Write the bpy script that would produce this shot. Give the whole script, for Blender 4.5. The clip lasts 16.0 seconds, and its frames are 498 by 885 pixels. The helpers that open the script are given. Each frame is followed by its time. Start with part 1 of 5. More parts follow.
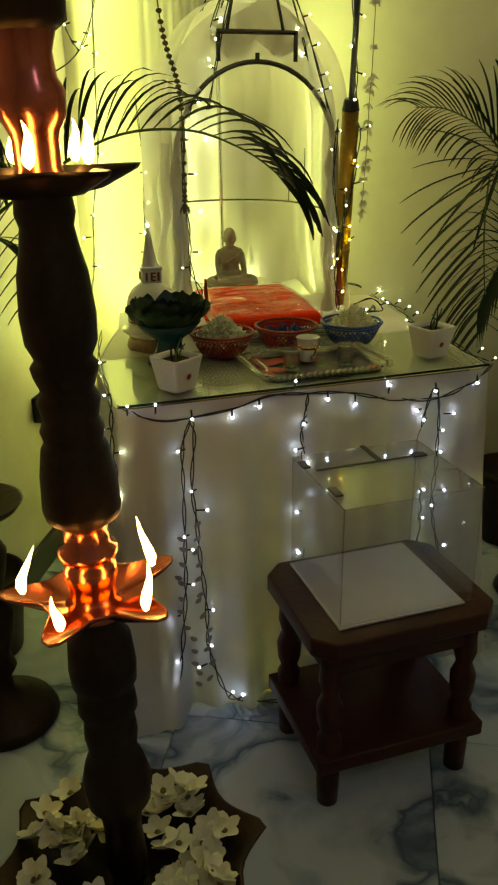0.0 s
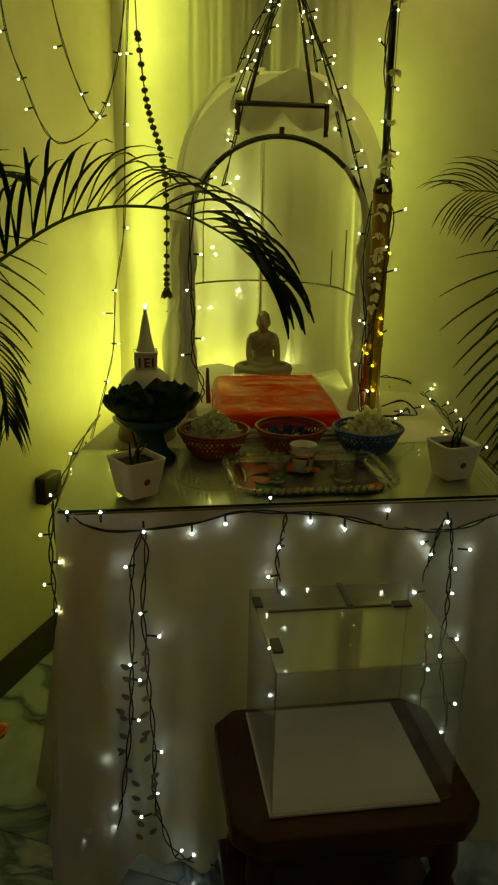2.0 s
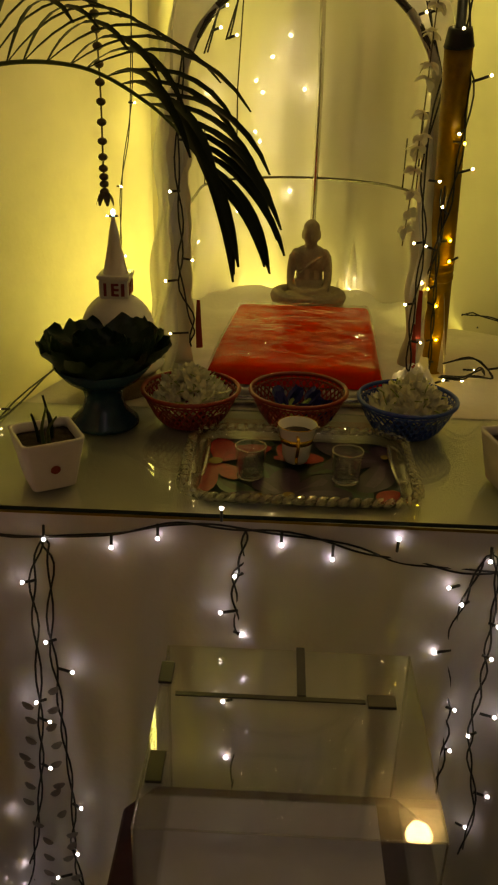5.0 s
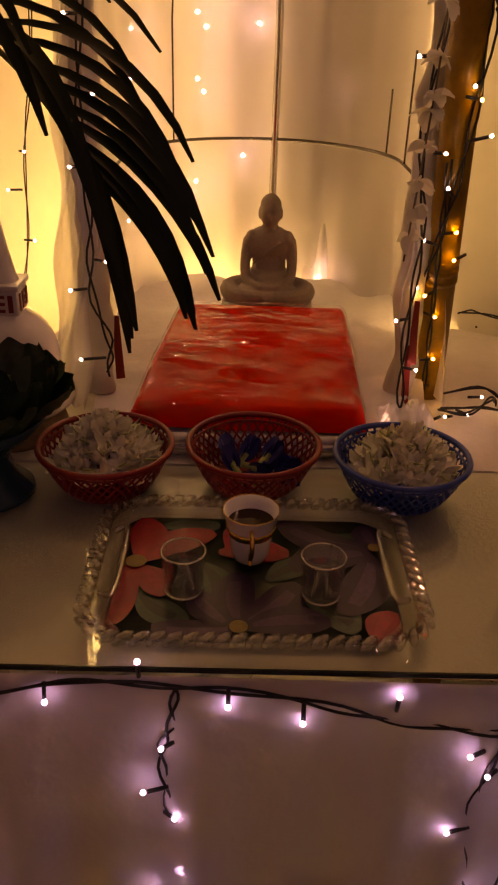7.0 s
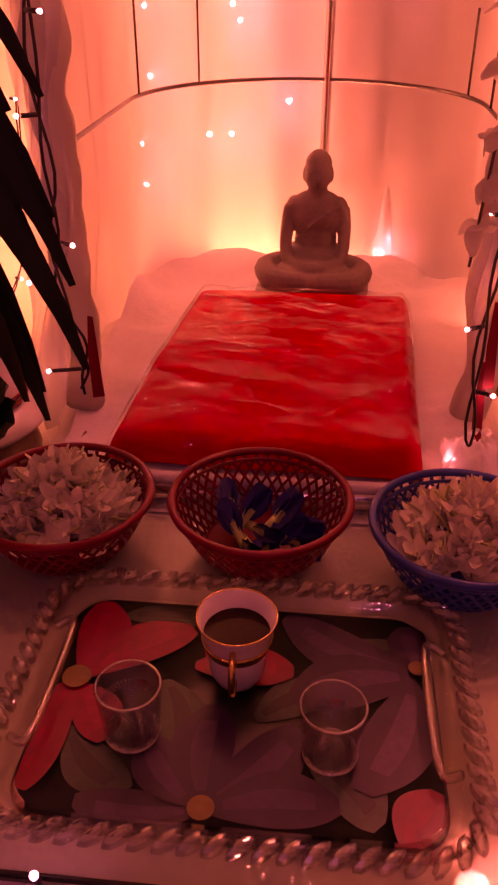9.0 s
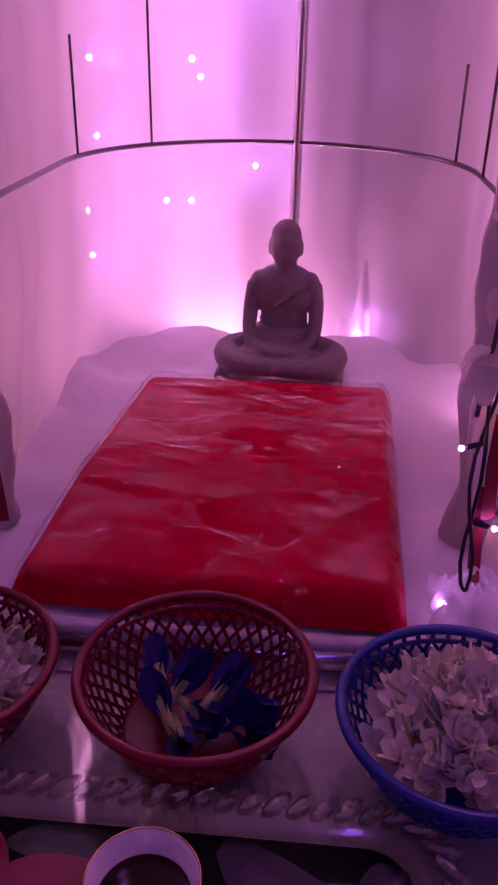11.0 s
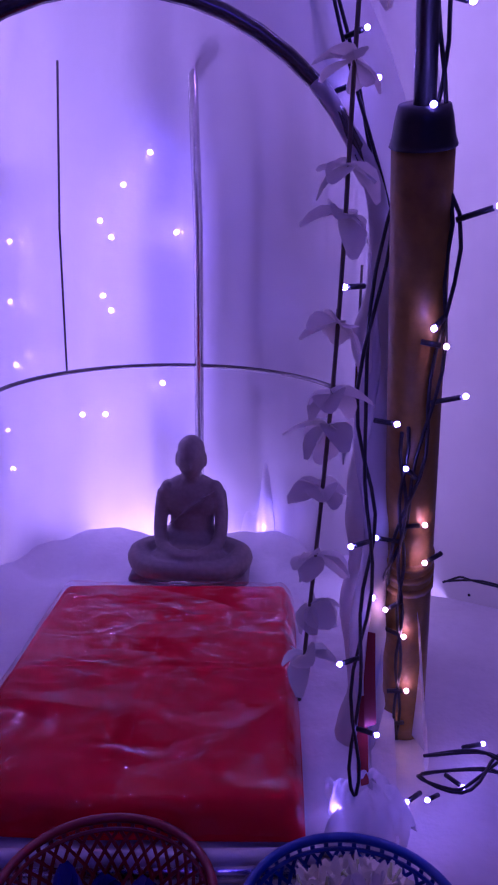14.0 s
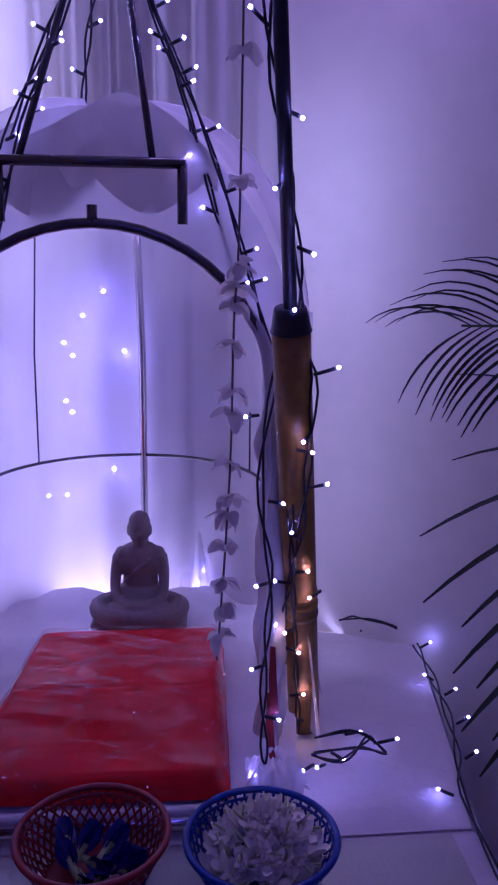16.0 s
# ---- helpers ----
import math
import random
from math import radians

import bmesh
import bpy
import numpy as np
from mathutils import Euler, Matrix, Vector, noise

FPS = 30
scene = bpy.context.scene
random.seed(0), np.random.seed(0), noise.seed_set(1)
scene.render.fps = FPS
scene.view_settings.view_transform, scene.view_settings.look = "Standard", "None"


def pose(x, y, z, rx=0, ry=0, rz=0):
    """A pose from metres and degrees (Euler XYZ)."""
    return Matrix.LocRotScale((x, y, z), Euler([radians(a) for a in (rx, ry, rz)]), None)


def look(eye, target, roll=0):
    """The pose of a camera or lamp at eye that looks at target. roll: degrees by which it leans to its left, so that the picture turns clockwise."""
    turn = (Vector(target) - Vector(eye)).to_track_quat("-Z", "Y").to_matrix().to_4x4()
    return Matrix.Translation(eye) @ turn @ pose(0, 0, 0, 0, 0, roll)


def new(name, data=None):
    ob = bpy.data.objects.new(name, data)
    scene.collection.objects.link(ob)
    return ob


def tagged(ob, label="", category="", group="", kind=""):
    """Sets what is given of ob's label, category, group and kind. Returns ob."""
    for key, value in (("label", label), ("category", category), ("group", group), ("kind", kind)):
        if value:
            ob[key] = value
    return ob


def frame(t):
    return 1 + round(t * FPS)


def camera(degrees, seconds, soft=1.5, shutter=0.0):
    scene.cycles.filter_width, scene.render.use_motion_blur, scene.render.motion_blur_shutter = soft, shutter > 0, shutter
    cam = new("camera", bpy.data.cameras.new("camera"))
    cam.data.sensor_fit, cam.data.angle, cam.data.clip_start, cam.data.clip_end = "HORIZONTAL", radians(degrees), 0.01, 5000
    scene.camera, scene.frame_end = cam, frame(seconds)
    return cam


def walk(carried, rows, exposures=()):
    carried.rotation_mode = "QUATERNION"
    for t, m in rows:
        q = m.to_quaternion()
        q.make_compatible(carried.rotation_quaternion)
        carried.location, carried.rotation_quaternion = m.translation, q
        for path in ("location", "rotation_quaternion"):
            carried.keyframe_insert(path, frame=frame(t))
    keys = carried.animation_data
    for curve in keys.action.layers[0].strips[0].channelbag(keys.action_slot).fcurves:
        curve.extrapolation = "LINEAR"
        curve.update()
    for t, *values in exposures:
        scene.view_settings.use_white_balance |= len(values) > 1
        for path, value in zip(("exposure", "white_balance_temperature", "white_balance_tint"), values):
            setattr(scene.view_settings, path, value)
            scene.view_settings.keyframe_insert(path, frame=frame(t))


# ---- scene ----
cam = camera(34.3, 16.0, soft=2.2)
METRES, EYE, TILT, LEAN, TURN = 2.5, 1.3616, -22.0, 0.6, -18.5
ROWS = [
    (0.0, 0.0, 0.0, 0.0, -0.0, 0.0, 0.0),
    (0.5, 0.0117, 0.048, 0.0245, 0.27, 1.52, -0.9),
    (1.0, 0.0336, 0.0787, 0.0379, -1.67, 1.58, 1.54),
    (1.5, 0.0733, 0.0931, 0.0471, 7.08, 4.82, -3.34),
    (2.0, 0.1183, 0.1072, 0.0502, 8.71, 4.16, -5.38),
    (2.5, 0.1396, 0.1339, 0.0607, 11.83, 2.0, -4.65),
    (3.0, 0.1351, 0.18, 0.0793, 12.39, 1.72, -6.76),
    (5.5, 0.1759, 0.3599, 0.137, 19.58, -5.16, -9.74),
    (6.0, 0.1607, 0.4046, 0.1572, 17.96, -4.09, -11.33),
    (6.5, 0.1431, 0.4374, 0.1678, 17.71, -4.33, -10.15),
    (7.0, 0.1369, 0.4623, 0.1717, 16.29, -7.54, -8.89),
    (7.5, 0.1337, 0.4991, 0.1825, 18.71, -8.93, -9.36),
    (8.0, 0.1319, 0.5333, 0.1869, 21.63, -11.94, -8.47),
    (8.5, 0.1321, 0.5551, 0.1922, 21.65, -11.17, -8.35),
    (9.0, 0.1276, 0.5741, 0.1955, 22.28, -11.48, -9.46),
    (9.5, 0.1275, 0.5961, 0.199, 22.35, -11.39, -9.24),
    (10.0, 0.1234, 0.6114, 0.2044, 22.15, -9.21, -9.59),
    (12.5, 0.1038, 0.6662, 0.2107, 20.0, -5.22, -9.9),
    (13.0, 0.1072, 0.6539, 0.2163, 19.85, -3.14, -9.1),
    (13.5, 0.1194, 0.6357, 0.2245, 17.53, -1.31, -8.57),
    (14.0, 0.1308, 0.6127, 0.2376, 16.3, 4.48, -7.83),
    (14.5, 0.1396, 0.5948, 0.2493, 15.62, 9.13, -8.42),
    (15.0, 0.1451, 0.5603, 0.2521, 15.74, 10.67, -8.07),
    (15.5, 0.1537, 0.5246, 0.2444, 14.18, 10.43, -6.93),
    (16.0, 0.1653, 0.493, 0.2317, 11.74, 9.71, -5.95),
]
# exposure and white balance: the corner lamp drifts from lime over orange to violet
MOODS = [(0.0, 1.0, 9000, -44), (0.7, 0.38, 12500, -50), (1.4, 0.0, 26000, -58), (3.0, -0.25, 28000, -58), (5.5, -0.03, 16500, 0), (7.0, 0.04, 11830, 62), (8.0, 0.18, 14640, 166),
         (9.0, 0.27, 15500, 246), (9.5, 0.22, 8600, 258), (10.0, 0.1, 6500, 248), (12.5, -0.56, 5220, 210), (13.5, -0.64, 4700, 170), (16.0, -0.40, 4130, 106)]
walk(cam, [(t, pose(0, 0, EYE, TILT, LEAN, TURN) @ pose(METRES * x, METRES * y, METRES * z, 90 + pitch, roll, yaw)) for t, x, y, z, yaw, pitch, roll in ROWS], MOODS)

# ---- light ----
world = bpy.data.worlds.new("night")
scene.world = world
world.use_nodes = True
world.node_tree.nodes["Background"].inputs[0].default_value = (0.02, 0.02, 0.025, 1)
world.node_tree.nodes["Background"].inputs[1].default_value = 0.3


def lamp(name, kind, place, power, colour, size=0.05, aim=None):
    data = bpy.data.lights.new(name, kind)
    data.energy, data.color = power, colour
    if kind == "AREA":
        data.size = size
    else:
        data.shadow_soft_size = size
    ob = new(name, data)
    ob.matrix_world = look(place, aim) if aim else Matrix.Translation(place)
    return ob


CORNER = (0.84, 0.78, 0.32)


def rear_lamp(name, ar, al, z, power, wide, tall, rx, rz=-27.4):
    """A long flat lamp behind the canopy: ar and al metres from the corner along and off the wall."""
    ob = lamp(name, "AREA", (0, 0, 0), power, CORNER, wide)
    ob.data.shape, ob.data.size_y = "RECTANGLE", tall
    ob.matrix_world = pose(0.35 + 0.888 * ar - 0.46 * al, 2.91 - 0.46 * ar - 0.888 * al, z, rx, 0, rz)


rear_lamp("corner_flood", 0.03, 0.09, 1.34, 1.9, 0.035, 1.15, 90, -117.4)
# added fill high in the corner, no lamp stands there; lifts the upper drape
rear_lamp("upper_drape_fill", 0.03, 0.12, 2.05, 1.3, 0.035, 0.6, 90, -117.4)
# weak point added as fill for the west wall, no second lamp there
lamp("corner_flood", "POINT", (0.372, 2.81, 1.2), 0.08, CORNER, 0.015)
# two unseen uplights added: one evens the drape, one brightens the veil gap
rear_lamp("drape_fill", 0.58, 0.045, 0.62, 6.0, 0.56, 0.03, 176)
rear_lamp("veil_gap_fill", 0.36, 0.045, 0.60, 1.7, 0.14, 0.03, 176)
# added wall washer behind the post, stands in for bounced floodlight
rear_lamp("right_wall_fill", 0.83, 0.185, 1.3, 0.75, 0.05, 0.9, 90)
# unseen fill added for table front and floor, tinted against the white balance
lamp("front_fill", "POINT", (0.9, -0.6, 2.5), 3.3, (0.57, 0.48, 1.0), 0.045)
lamp("wall_lamp", "POINT", (1.19, 2.41, 2.15), 3.8, (1.0, 0.64, 0.44), 0.04)


# ---- materials ----
def material(name, colour, rough=0.5, metal=0.0, grain=0.0, scale=20.0, bump=0.0, bump_scale=60.0, dark=0.5, **extra):
    """A principled surface whose colour wanders at two scales, with fine relief."""
    m = bpy.data.materials.new(name)
    m.use_nodes = True
    n, l = m.node_tree.nodes, m.node_tree.links
    p = n["Principled BSDF"]
    p.inputs["Base Color"].default_value = (*colour, 1)
    p.inputs["Roughness"].default_value, p.inputs["Metallic"].default_value = rough, metal
    for key, value in extra.items():
        p.inputs[key.replace("_", " ")].default_value = value
    co = n.new("ShaderNodeTexCoord")
    if grain:
        a, b, mix, ramp = n.new("ShaderNodeTexNoise"), n.new("ShaderNodeTexNoise"), n.new("ShaderNodeMath"), n.new("ShaderNodeMix")
        a.inputs["Scale"].default_value, b.inputs["Scale"].default_value = scale, scale * 7
        a.inputs["Detail"].default_value = 5
        for t in (a, b):
            l.new(co.outputs["Object"], t.inputs["Vector"])
        mix.operation = "MULTIPLY"
        l.new(a.outputs["Fac"], mix.inputs[0]), l.new(b.outputs["Fac"], mix.inputs[1])
        ramp.data_type = "RGBA"
        ramp.inputs["A"].default_value = (*[c * (1 - grain * dark) for c in colour], 1)
        ramp.inputs["B"].default_value = (*[min(1, c * (1 + grain)) for c in colour], 1)
        scaled = n.new("ShaderNodeMath")
        scaled.operation = "MULTIPLY"
        scaled.inputs[1].default_value = 2.2
        l.new(mix.outputs[0], scaled.inputs[0]), l.new(scaled.outputs[0], ramp.inputs["Factor"])
        l.new(ramp.outputs["Result"], p.inputs["Base Color"])
    if bump:
        t, bm_ = n.new("ShaderNodeTexNoise"), n.new("ShaderNodeBump")
        t.inputs["Scale"].default_value, t.inputs["Detail"].default_value = bump_scale, 4
        bm_.inputs["Strength"].default_value, bm_.inputs["Distance"].default_value = bump, 0.01
        l.new(co.outputs["Object"], t.inputs["Vector"]), l.new(t.outputs["Fac"], bm_.inputs["Height"])
        l.new(bm_.outputs["Normal"], p.inputs["Normal"])
    return m


def glow(name, colour, strength):
    m = bpy.data.materials.new(name)
    m.use_nodes = True
    p = m.node_tree.nodes["Principled BSDF"]
    p.inputs["Base Color"].default_value = (*colour, 1)
    p.inputs["Emission Color"].default_value, p.inputs["Emission Strength"].default_value = (*colour, 1), strength
    return m


def sheer(name, colour, clear, through_light):
    """Thin cloth: part open weave, part light that soaks through, part plain cloth."""
    m = bpy.data.materials.new(name)
    m.use_nodes = True
    n, l = m.node_tree.nodes, m.node_tree.links
    p = n["Principled BSDF"]
    p.inputs["Base Color"].default_value, p.inputs["Roughness"].default_value = (*colour, 1), 0.8
    tl, tp, m1, m2 = n.new("ShaderNodeBsdfTranslucent"), n.new("ShaderNodeBsdfTransparent"), n.new("ShaderNodeMixShader"), n.new("ShaderNodeMixShader")
    tl.inputs["Color"].default_value = (*colour, 1)
    co, wave, bump = n.new("ShaderNodeTexCoord"), n.new("ShaderNodeTexNoise"), n.new("ShaderNodeBump")
    wave.inputs["Scale"].default_value = 45
    bump.inputs["Strength"].default_value, bump.inputs["Distance"].default_value = 0.25, 0.01
    l.new(co.outputs["Object"], wave.inputs["Vector"]), l.new(wave.outputs["Fac"], bump.inputs["Height"])
    l.new(bump.outputs["Normal"], p.inputs["Normal"])
    m1.inputs[0].default_value, m2.inputs[0].default_value = through_light, clear
    l.new(p.outputs[0], m1.inputs[1]), l.new(tl.outputs[0], m1.inputs[2])
    l.new(m1.outputs[0], m2.inputs[1]), l.new(tp.outputs[0], m2.inputs[2])
    l.new(m2.outputs[0], n["Material Output"].inputs["Surface"])
    return m


def pane_clear(name, colour=(1, 1, 1), base=0.04, edge=0.7, rough=0.02, milky=0.0):
    """A thin clear piece: seen through, with gloss that grows at grazing angles."""
    m = bpy.data.materials.new(name)
    m.use_nodes = True
    n, l = m.node_tree.nodes, m.node_tree.links
    p = n["Principled BSDF"]
    p.inputs["Base Color"].default_value, p.inputs["Roughness"].default_value = (0.8, 0.8, 0.8, 1), 0.15
    tp, gl, lw, power, scale, mix, mix2 = n.new("ShaderNodeBsdfTransparent"), n.new("ShaderNodeBsdfGlossy"), n.new("ShaderNodeLayerWeight"), n.new("ShaderNodeMath"), n.new("ShaderNodeMath"), n.new("ShaderNodeMixShader"), n.new("ShaderNodeMixShader")
    tp.inputs["Color"].default_value = (*colour, 1)
    gl.inputs["Roughness"].default_value = rough
    power.operation, scale.operation = "POWER", "MULTIPLY_ADD"
    power.inputs[1].default_value = 3.5
    scale.inputs[1].default_value, scale.inputs[2].default_value = edge, base
    l.new(lw.outputs["Facing"], power.inputs[0]), l.new(power.outputs[0], scale.inputs[0])
    l.new(scale.outputs[0], mix.inputs[0]), l.new(tp.outputs[0], mix.inputs[1]), l.new(gl.outputs[0], mix.inputs[2])
    mix2.inputs[0].default_value = milky
    l.new(mix.outputs[0], mix2.inputs[1]), l.new(p.outputs[0], mix2.inputs[2])
    l.new(mix2.outputs[0], n["Material Output"].inputs["Surface"])
    return m


def marble():
    m = material("marble_tile", (0.5, 0.54, 0.58), 0.12)
    n, l = m.node_tree.nodes, m.node_tree.links
    p = n["Principled BSDF"]
    co, warp, vein, fine = n.new("ShaderNodeTexCoord"), n.new("ShaderNodeTexNoise"), n.new("ShaderNodeTexNoise"), n.new("ShaderNodeTexNoise")
    warp.inputs["Scale"].default_value, warp.inputs["Detail"].default_value = 1.5, 4
    add = n.new("ShaderNodeVectorMath")
    add.operation = "MULTIPLY_ADD"
    add.inputs[1].default_value = (0.9, 0.9, 0.9)
    info, move = n.new("ShaderNodeObjectInfo"), n.new("ShaderNodeVectorMath")
    move.operation = "MULTIPLY_ADD"
    move.inputs[1].default_value = (37.0, 53.0, 11.0)
    l.new(info.outputs["Random"], move.inputs[0]), l.new(co.outputs["Object"], move.inputs[2])
    l.new(move.outputs[0], warp.inputs["Vector"])
    l.new(warp.outputs["Color"], add.inputs[0]), l.new(move.outputs[0], add.inputs[2])
    vein.inputs["Scale"].default_value, vein.inputs["Detail"].default_value, vein.inputs["Distortion"].default_value = 2.1, 5, 0.9
    l.new(add.outputs[0], vein.inputs["Vector"])
    r = n.new("ShaderNodeValToRGB")
    e = r.color_ramp.elements
    e[0].position, e[0].color = 0.40, (0.60, 0.66, 0.74, 1)
    e[1].position, e[1].color = 0.60, (0.56, 0.63, 0.72, 1)
    k = e.new(0.50)
    k.color = (0.11, 0.15, 0.22, 1)
    k = e.new(0.465)
    k.color = (0.42, 0.49, 0.58, 1)
    k = e.new(0.535)
    k.color = (0.26, 0.33, 0.43, 1)
    l.new(vein.outputs["Fac"], r.inputs["Fac"]), l.new(r.outputs["Color"], p.inputs["Base Color"])
    return m


PAINT = material("cream_wall_paint", (0.74, 0.70, 0.56), 0.55, grain=0.08, scale=3, bump=0.06, bump_scale=90)
CEIL = material("white_ceiling_paint", (0.75, 0.74, 0.7), 0.7, grain=0.05, scale=4)
MARBLE = marble()
GROUT = material("grey_grout", (0.25, 0.26, 0.27), 0.8, grain=0.2)
DARKTRIM = material("dark_skirting", (0.03, 0.022, 0.018), 0.3, grain=0.3)
CLOTH = sheer("white_table_cloth", (0.66, 0.64, 0.68), 0.04, 0.25)
TOPCLOTH = material("white_top_cloth", (0.66, 0.63, 0.56), 0.75, grain=0.08, scale=12, bump=0.15, bump_scale=160)
THINVEIL = sheer("single_layer_veil", (0.80, 0.78, 0.78), 0.28, 0.6)
VEIL = sheer("sheer_white_veil", (0.82, 0.80, 0.80), 0.30, 0.62)
DRAPE = sheer("white_backdrop_drape", (0.8, 0.78, 0.76), 0.12, 0.55)
PAD = material("soft_white_padding", (0.72, 0.69, 0.68), 0.85, grain=0.06, bump=0.4, bump_scale=25)
GLASS = pane_clear("clear_glass", (0.97, 0.97, 0.97), 0.09, 0.8, 0.01, 0.015)
WATER = pane_clear("water", (0.97, 0.98, 0.98), 0.03, 0.4, 0.01, 0.0)
ACRYLIC = pane_clear("clear_acrylic", (0.96, 0.97, 0.97), 0.04, 0.55, 0.015, 0.02)
TABLEGLASS = pane_clear("clear_table_glass", (0.90, 0.93, 0.88), 0.05, 0.55, 0.012)
GLASSRIM = material("dark_glass_edge", (0.012, 0.02, 0.014), 0.15)
PLASTIC = pane_clear("clear_tray_plastic", (0.97, 0.96, 0.93), 0.07, 0.9, 0.03, 0.0)
STEEL = material("polished_steel_tube", (0.62, 0.6, 0.58), 0.18, 1.0, grain=0.1)
TUBE = material("dull_grey_tube", (0.12, 0.11, 0.095), 0.24, 0.85, grain=0.2)
BLACK = material("black_plastic", (0.012, 0.012, 0.012), 0.4, grain=0.2)
WIRE = material("black_wire", (0.01, 0.012, 0.01), 0.45)
BULB = glow("white_led_bulb", (1.0, 0.86, 0.72), 36.0)
CLOTHBULB = glow("cool_white_led_bulb", (0.58, 0.53, 1.0), 32.0)
REARBULB = glow("bright_led_bulb", (1.0, 0.88, 0.92), 60.0)
WARMBULB = glow("warm_led_bulb", (1.0, 0.62, 0.10), 70.0)
BLUELED = glow("blue_led", (0.15, 0.35, 1.0), 30.0)
WOOD = material("amber_brown_wood", (0.22, 0.12, 0.002), 0.5, grain=0.5, scale=14, bump=0.12)
REDWOOD = material("red_brown_stool_wood", (0.032, 0.0065, 0.004), 0.45, grain=0.5, scale=9, bump=0.08, Specular_IOR_Level=0.3)
CLAY = material("grey_brown_statue_stone", (0.20, 0.155, 0.13), 0.6, grain=0.25, scale=25, bump=0.1)
ORANGE = material("orange_red_robe_cloth", (0.66, 0.011, 0.002), 0.9, Specular_IOR_Level=0.05, grain=0.3, scale=6, bump=0.2, bump_scale=40)
FILM = pane_clear("crinkled_clear_film", (0.99, 0.98, 0.97), 0.042, 0.7, 0.006)


def facets(m, layers):
    """Turns the gloss of a thin film into flat crinkled facets: each layer is (cell size, stretch, turn, tilt)."""
    n, l = m.node_tree.nodes, m.node_tree.links
    co, wander = n.new("ShaderNodeTexCoord"), n.new("ShaderNodeTexNoise")
    wander.inputs["Scale"].default_value, wander.inputs["Detail"].default_value = 14, 2
    l.new(co.outputs["Object"], wander.inputs["Vector"])
    total = n.new("ShaderNodeNewGeometry").outputs["Normal"]
    for size, stretch, turn, tilt in layers:
        warp, place, cell, shift, add = n.new("ShaderNodeVectorMath"), n.new("ShaderNodeMapping"), n.new("ShaderNodeTexVoronoi"), n.new("ShaderNodeVectorMath"), n.new("ShaderNodeVectorMath")
        warp.operation = add.operation = "MULTIPLY_ADD"
        warp.inputs[1].default_value = (size * 0.9,) * 3
        l.new(wander.outputs["Color"], warp.inputs[0]), l.new(co.outputs["Object"], warp.inputs[2])
        place.inputs["Rotation"].default_value = (0, 0, turn)
        place.inputs["Scale"].default_value = (1 / (size * stretch), 1 / size, 1 / size)
        l.new(warp.outputs[0], place.inputs["Vector"]), l.new(place.outputs[0], cell.inputs["Vector"])
        cell.inputs["Scale"].default_value = 1.0
        shift.operation = "SUBTRACT"
        shift.inputs[1].default_value = (0.5, 0.5, 0.5)
        l.new(cell.outputs["Color"], shift.inputs[0])
        add.inputs[1].default_value = (tilt, tilt, tilt * 0.3)
        l.new(shift.outputs[0], add.inputs[0]), l.new(total, add.inputs[2])
        total = add.outputs[0]
    unit = n.new("ShaderNodeVectorMath")
    unit.operation = "NORMALIZE"
    l.new(total, unit.inputs[0]), l.new(unit.outputs[0], n["Glossy BSDF"].inputs["Normal"])


facets(FILM, ((0.034, 3.0, 0.25, 1.5), (0.014, 4.0, -0.7, 0.7), (0.005, 2.5, 1.1, 0.5)))
REDBASKET = material("dark_red_basket_plastic", (0.24, 0.012, 0.014), 0.3, grain=0.1)
BLUEBASKET = material("blue_basket_plastic", (0.012, 0.05, 0.28), 0.3, grain=0.1)
PETAL = material("cream_white_petal", (0.88, 0.86, 0.66), 0.55, grain=0.1, Subsurface_Weight=0.0)
BLUEPETAL = material("deep_blue_petal", (0.014, 0.014, 0.14), 0.5, grain=0.3)
SEPAL = material("pale_green_sepal", (0.38, 0.46, 0.16), 0.5, grain=0.2)
CHINA = material("white_china", (0.8, 0.8, 0.8), 0.12)
GOLD = material("gold_band", (0.75, 0.48, 0.16), 0.2, 1.0)
TEA = material("dark_tea", (0.02, 0.006, 0.003), 0.05, Specular_IOR_Level=0.2)
LEAF = material("dark_palm_leaf", (0.007, 0.016, 0.005), 0.55, Specular_IOR_Level=0.25, grain=0.4, scale=8)
STALK = material("green_palm_stalk", (0.07, 0.11, 0.03), 0.5, grain=0.3)
LOTUSLEAF = material("dark_green_leaf_cup", (0.010, 0.032, 0.014), 0.4, grain=0.4, scale=15)
TEALBOWL = material("blue_green_glazed_bowl", (0.012, 0.05, 0.075), 0.25, grain=0.4, scale=10)
WHITEGLAZE = material("white_glazed_ceramic", (0.72, 0.70, 0.66), 0.2, grain=0.06)
MOSAIC = material("brown_mosaic_base", (0.30, 0.22, 0.14), 0.4, grain=0.7, scale=45)
REDPAINT = material("dark_red_marking", (0.22, 0.03, 0.02), 0.5)
POT = material("white_plastic_pot", (0.66, 0.64, 0.64), 0.35, grain=0.06)
SOIL = material("dark_soil", (0.03, 0.02, 0.014), 0.95, grain=0.5, scale=40, bump=0.6)
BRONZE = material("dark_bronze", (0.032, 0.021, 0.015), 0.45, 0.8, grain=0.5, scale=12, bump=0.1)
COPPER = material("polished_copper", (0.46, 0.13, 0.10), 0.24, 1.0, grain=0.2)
FLAME = glow("oil_flame", (1.0, 0.42, 0.16), 20.0)
WHITEPANEL = material("white_panel", (0.52, 0.52, 0.58), 0.14, grain=0.05)
GARLAND = sheer("white_garland_fabric", (0.86, 0.84, 0.72), 0.0, 0.45)
SWAG = sheer("white_swag_cloth", (0.72, 0.69, 0.6), 0.0, 0.35)
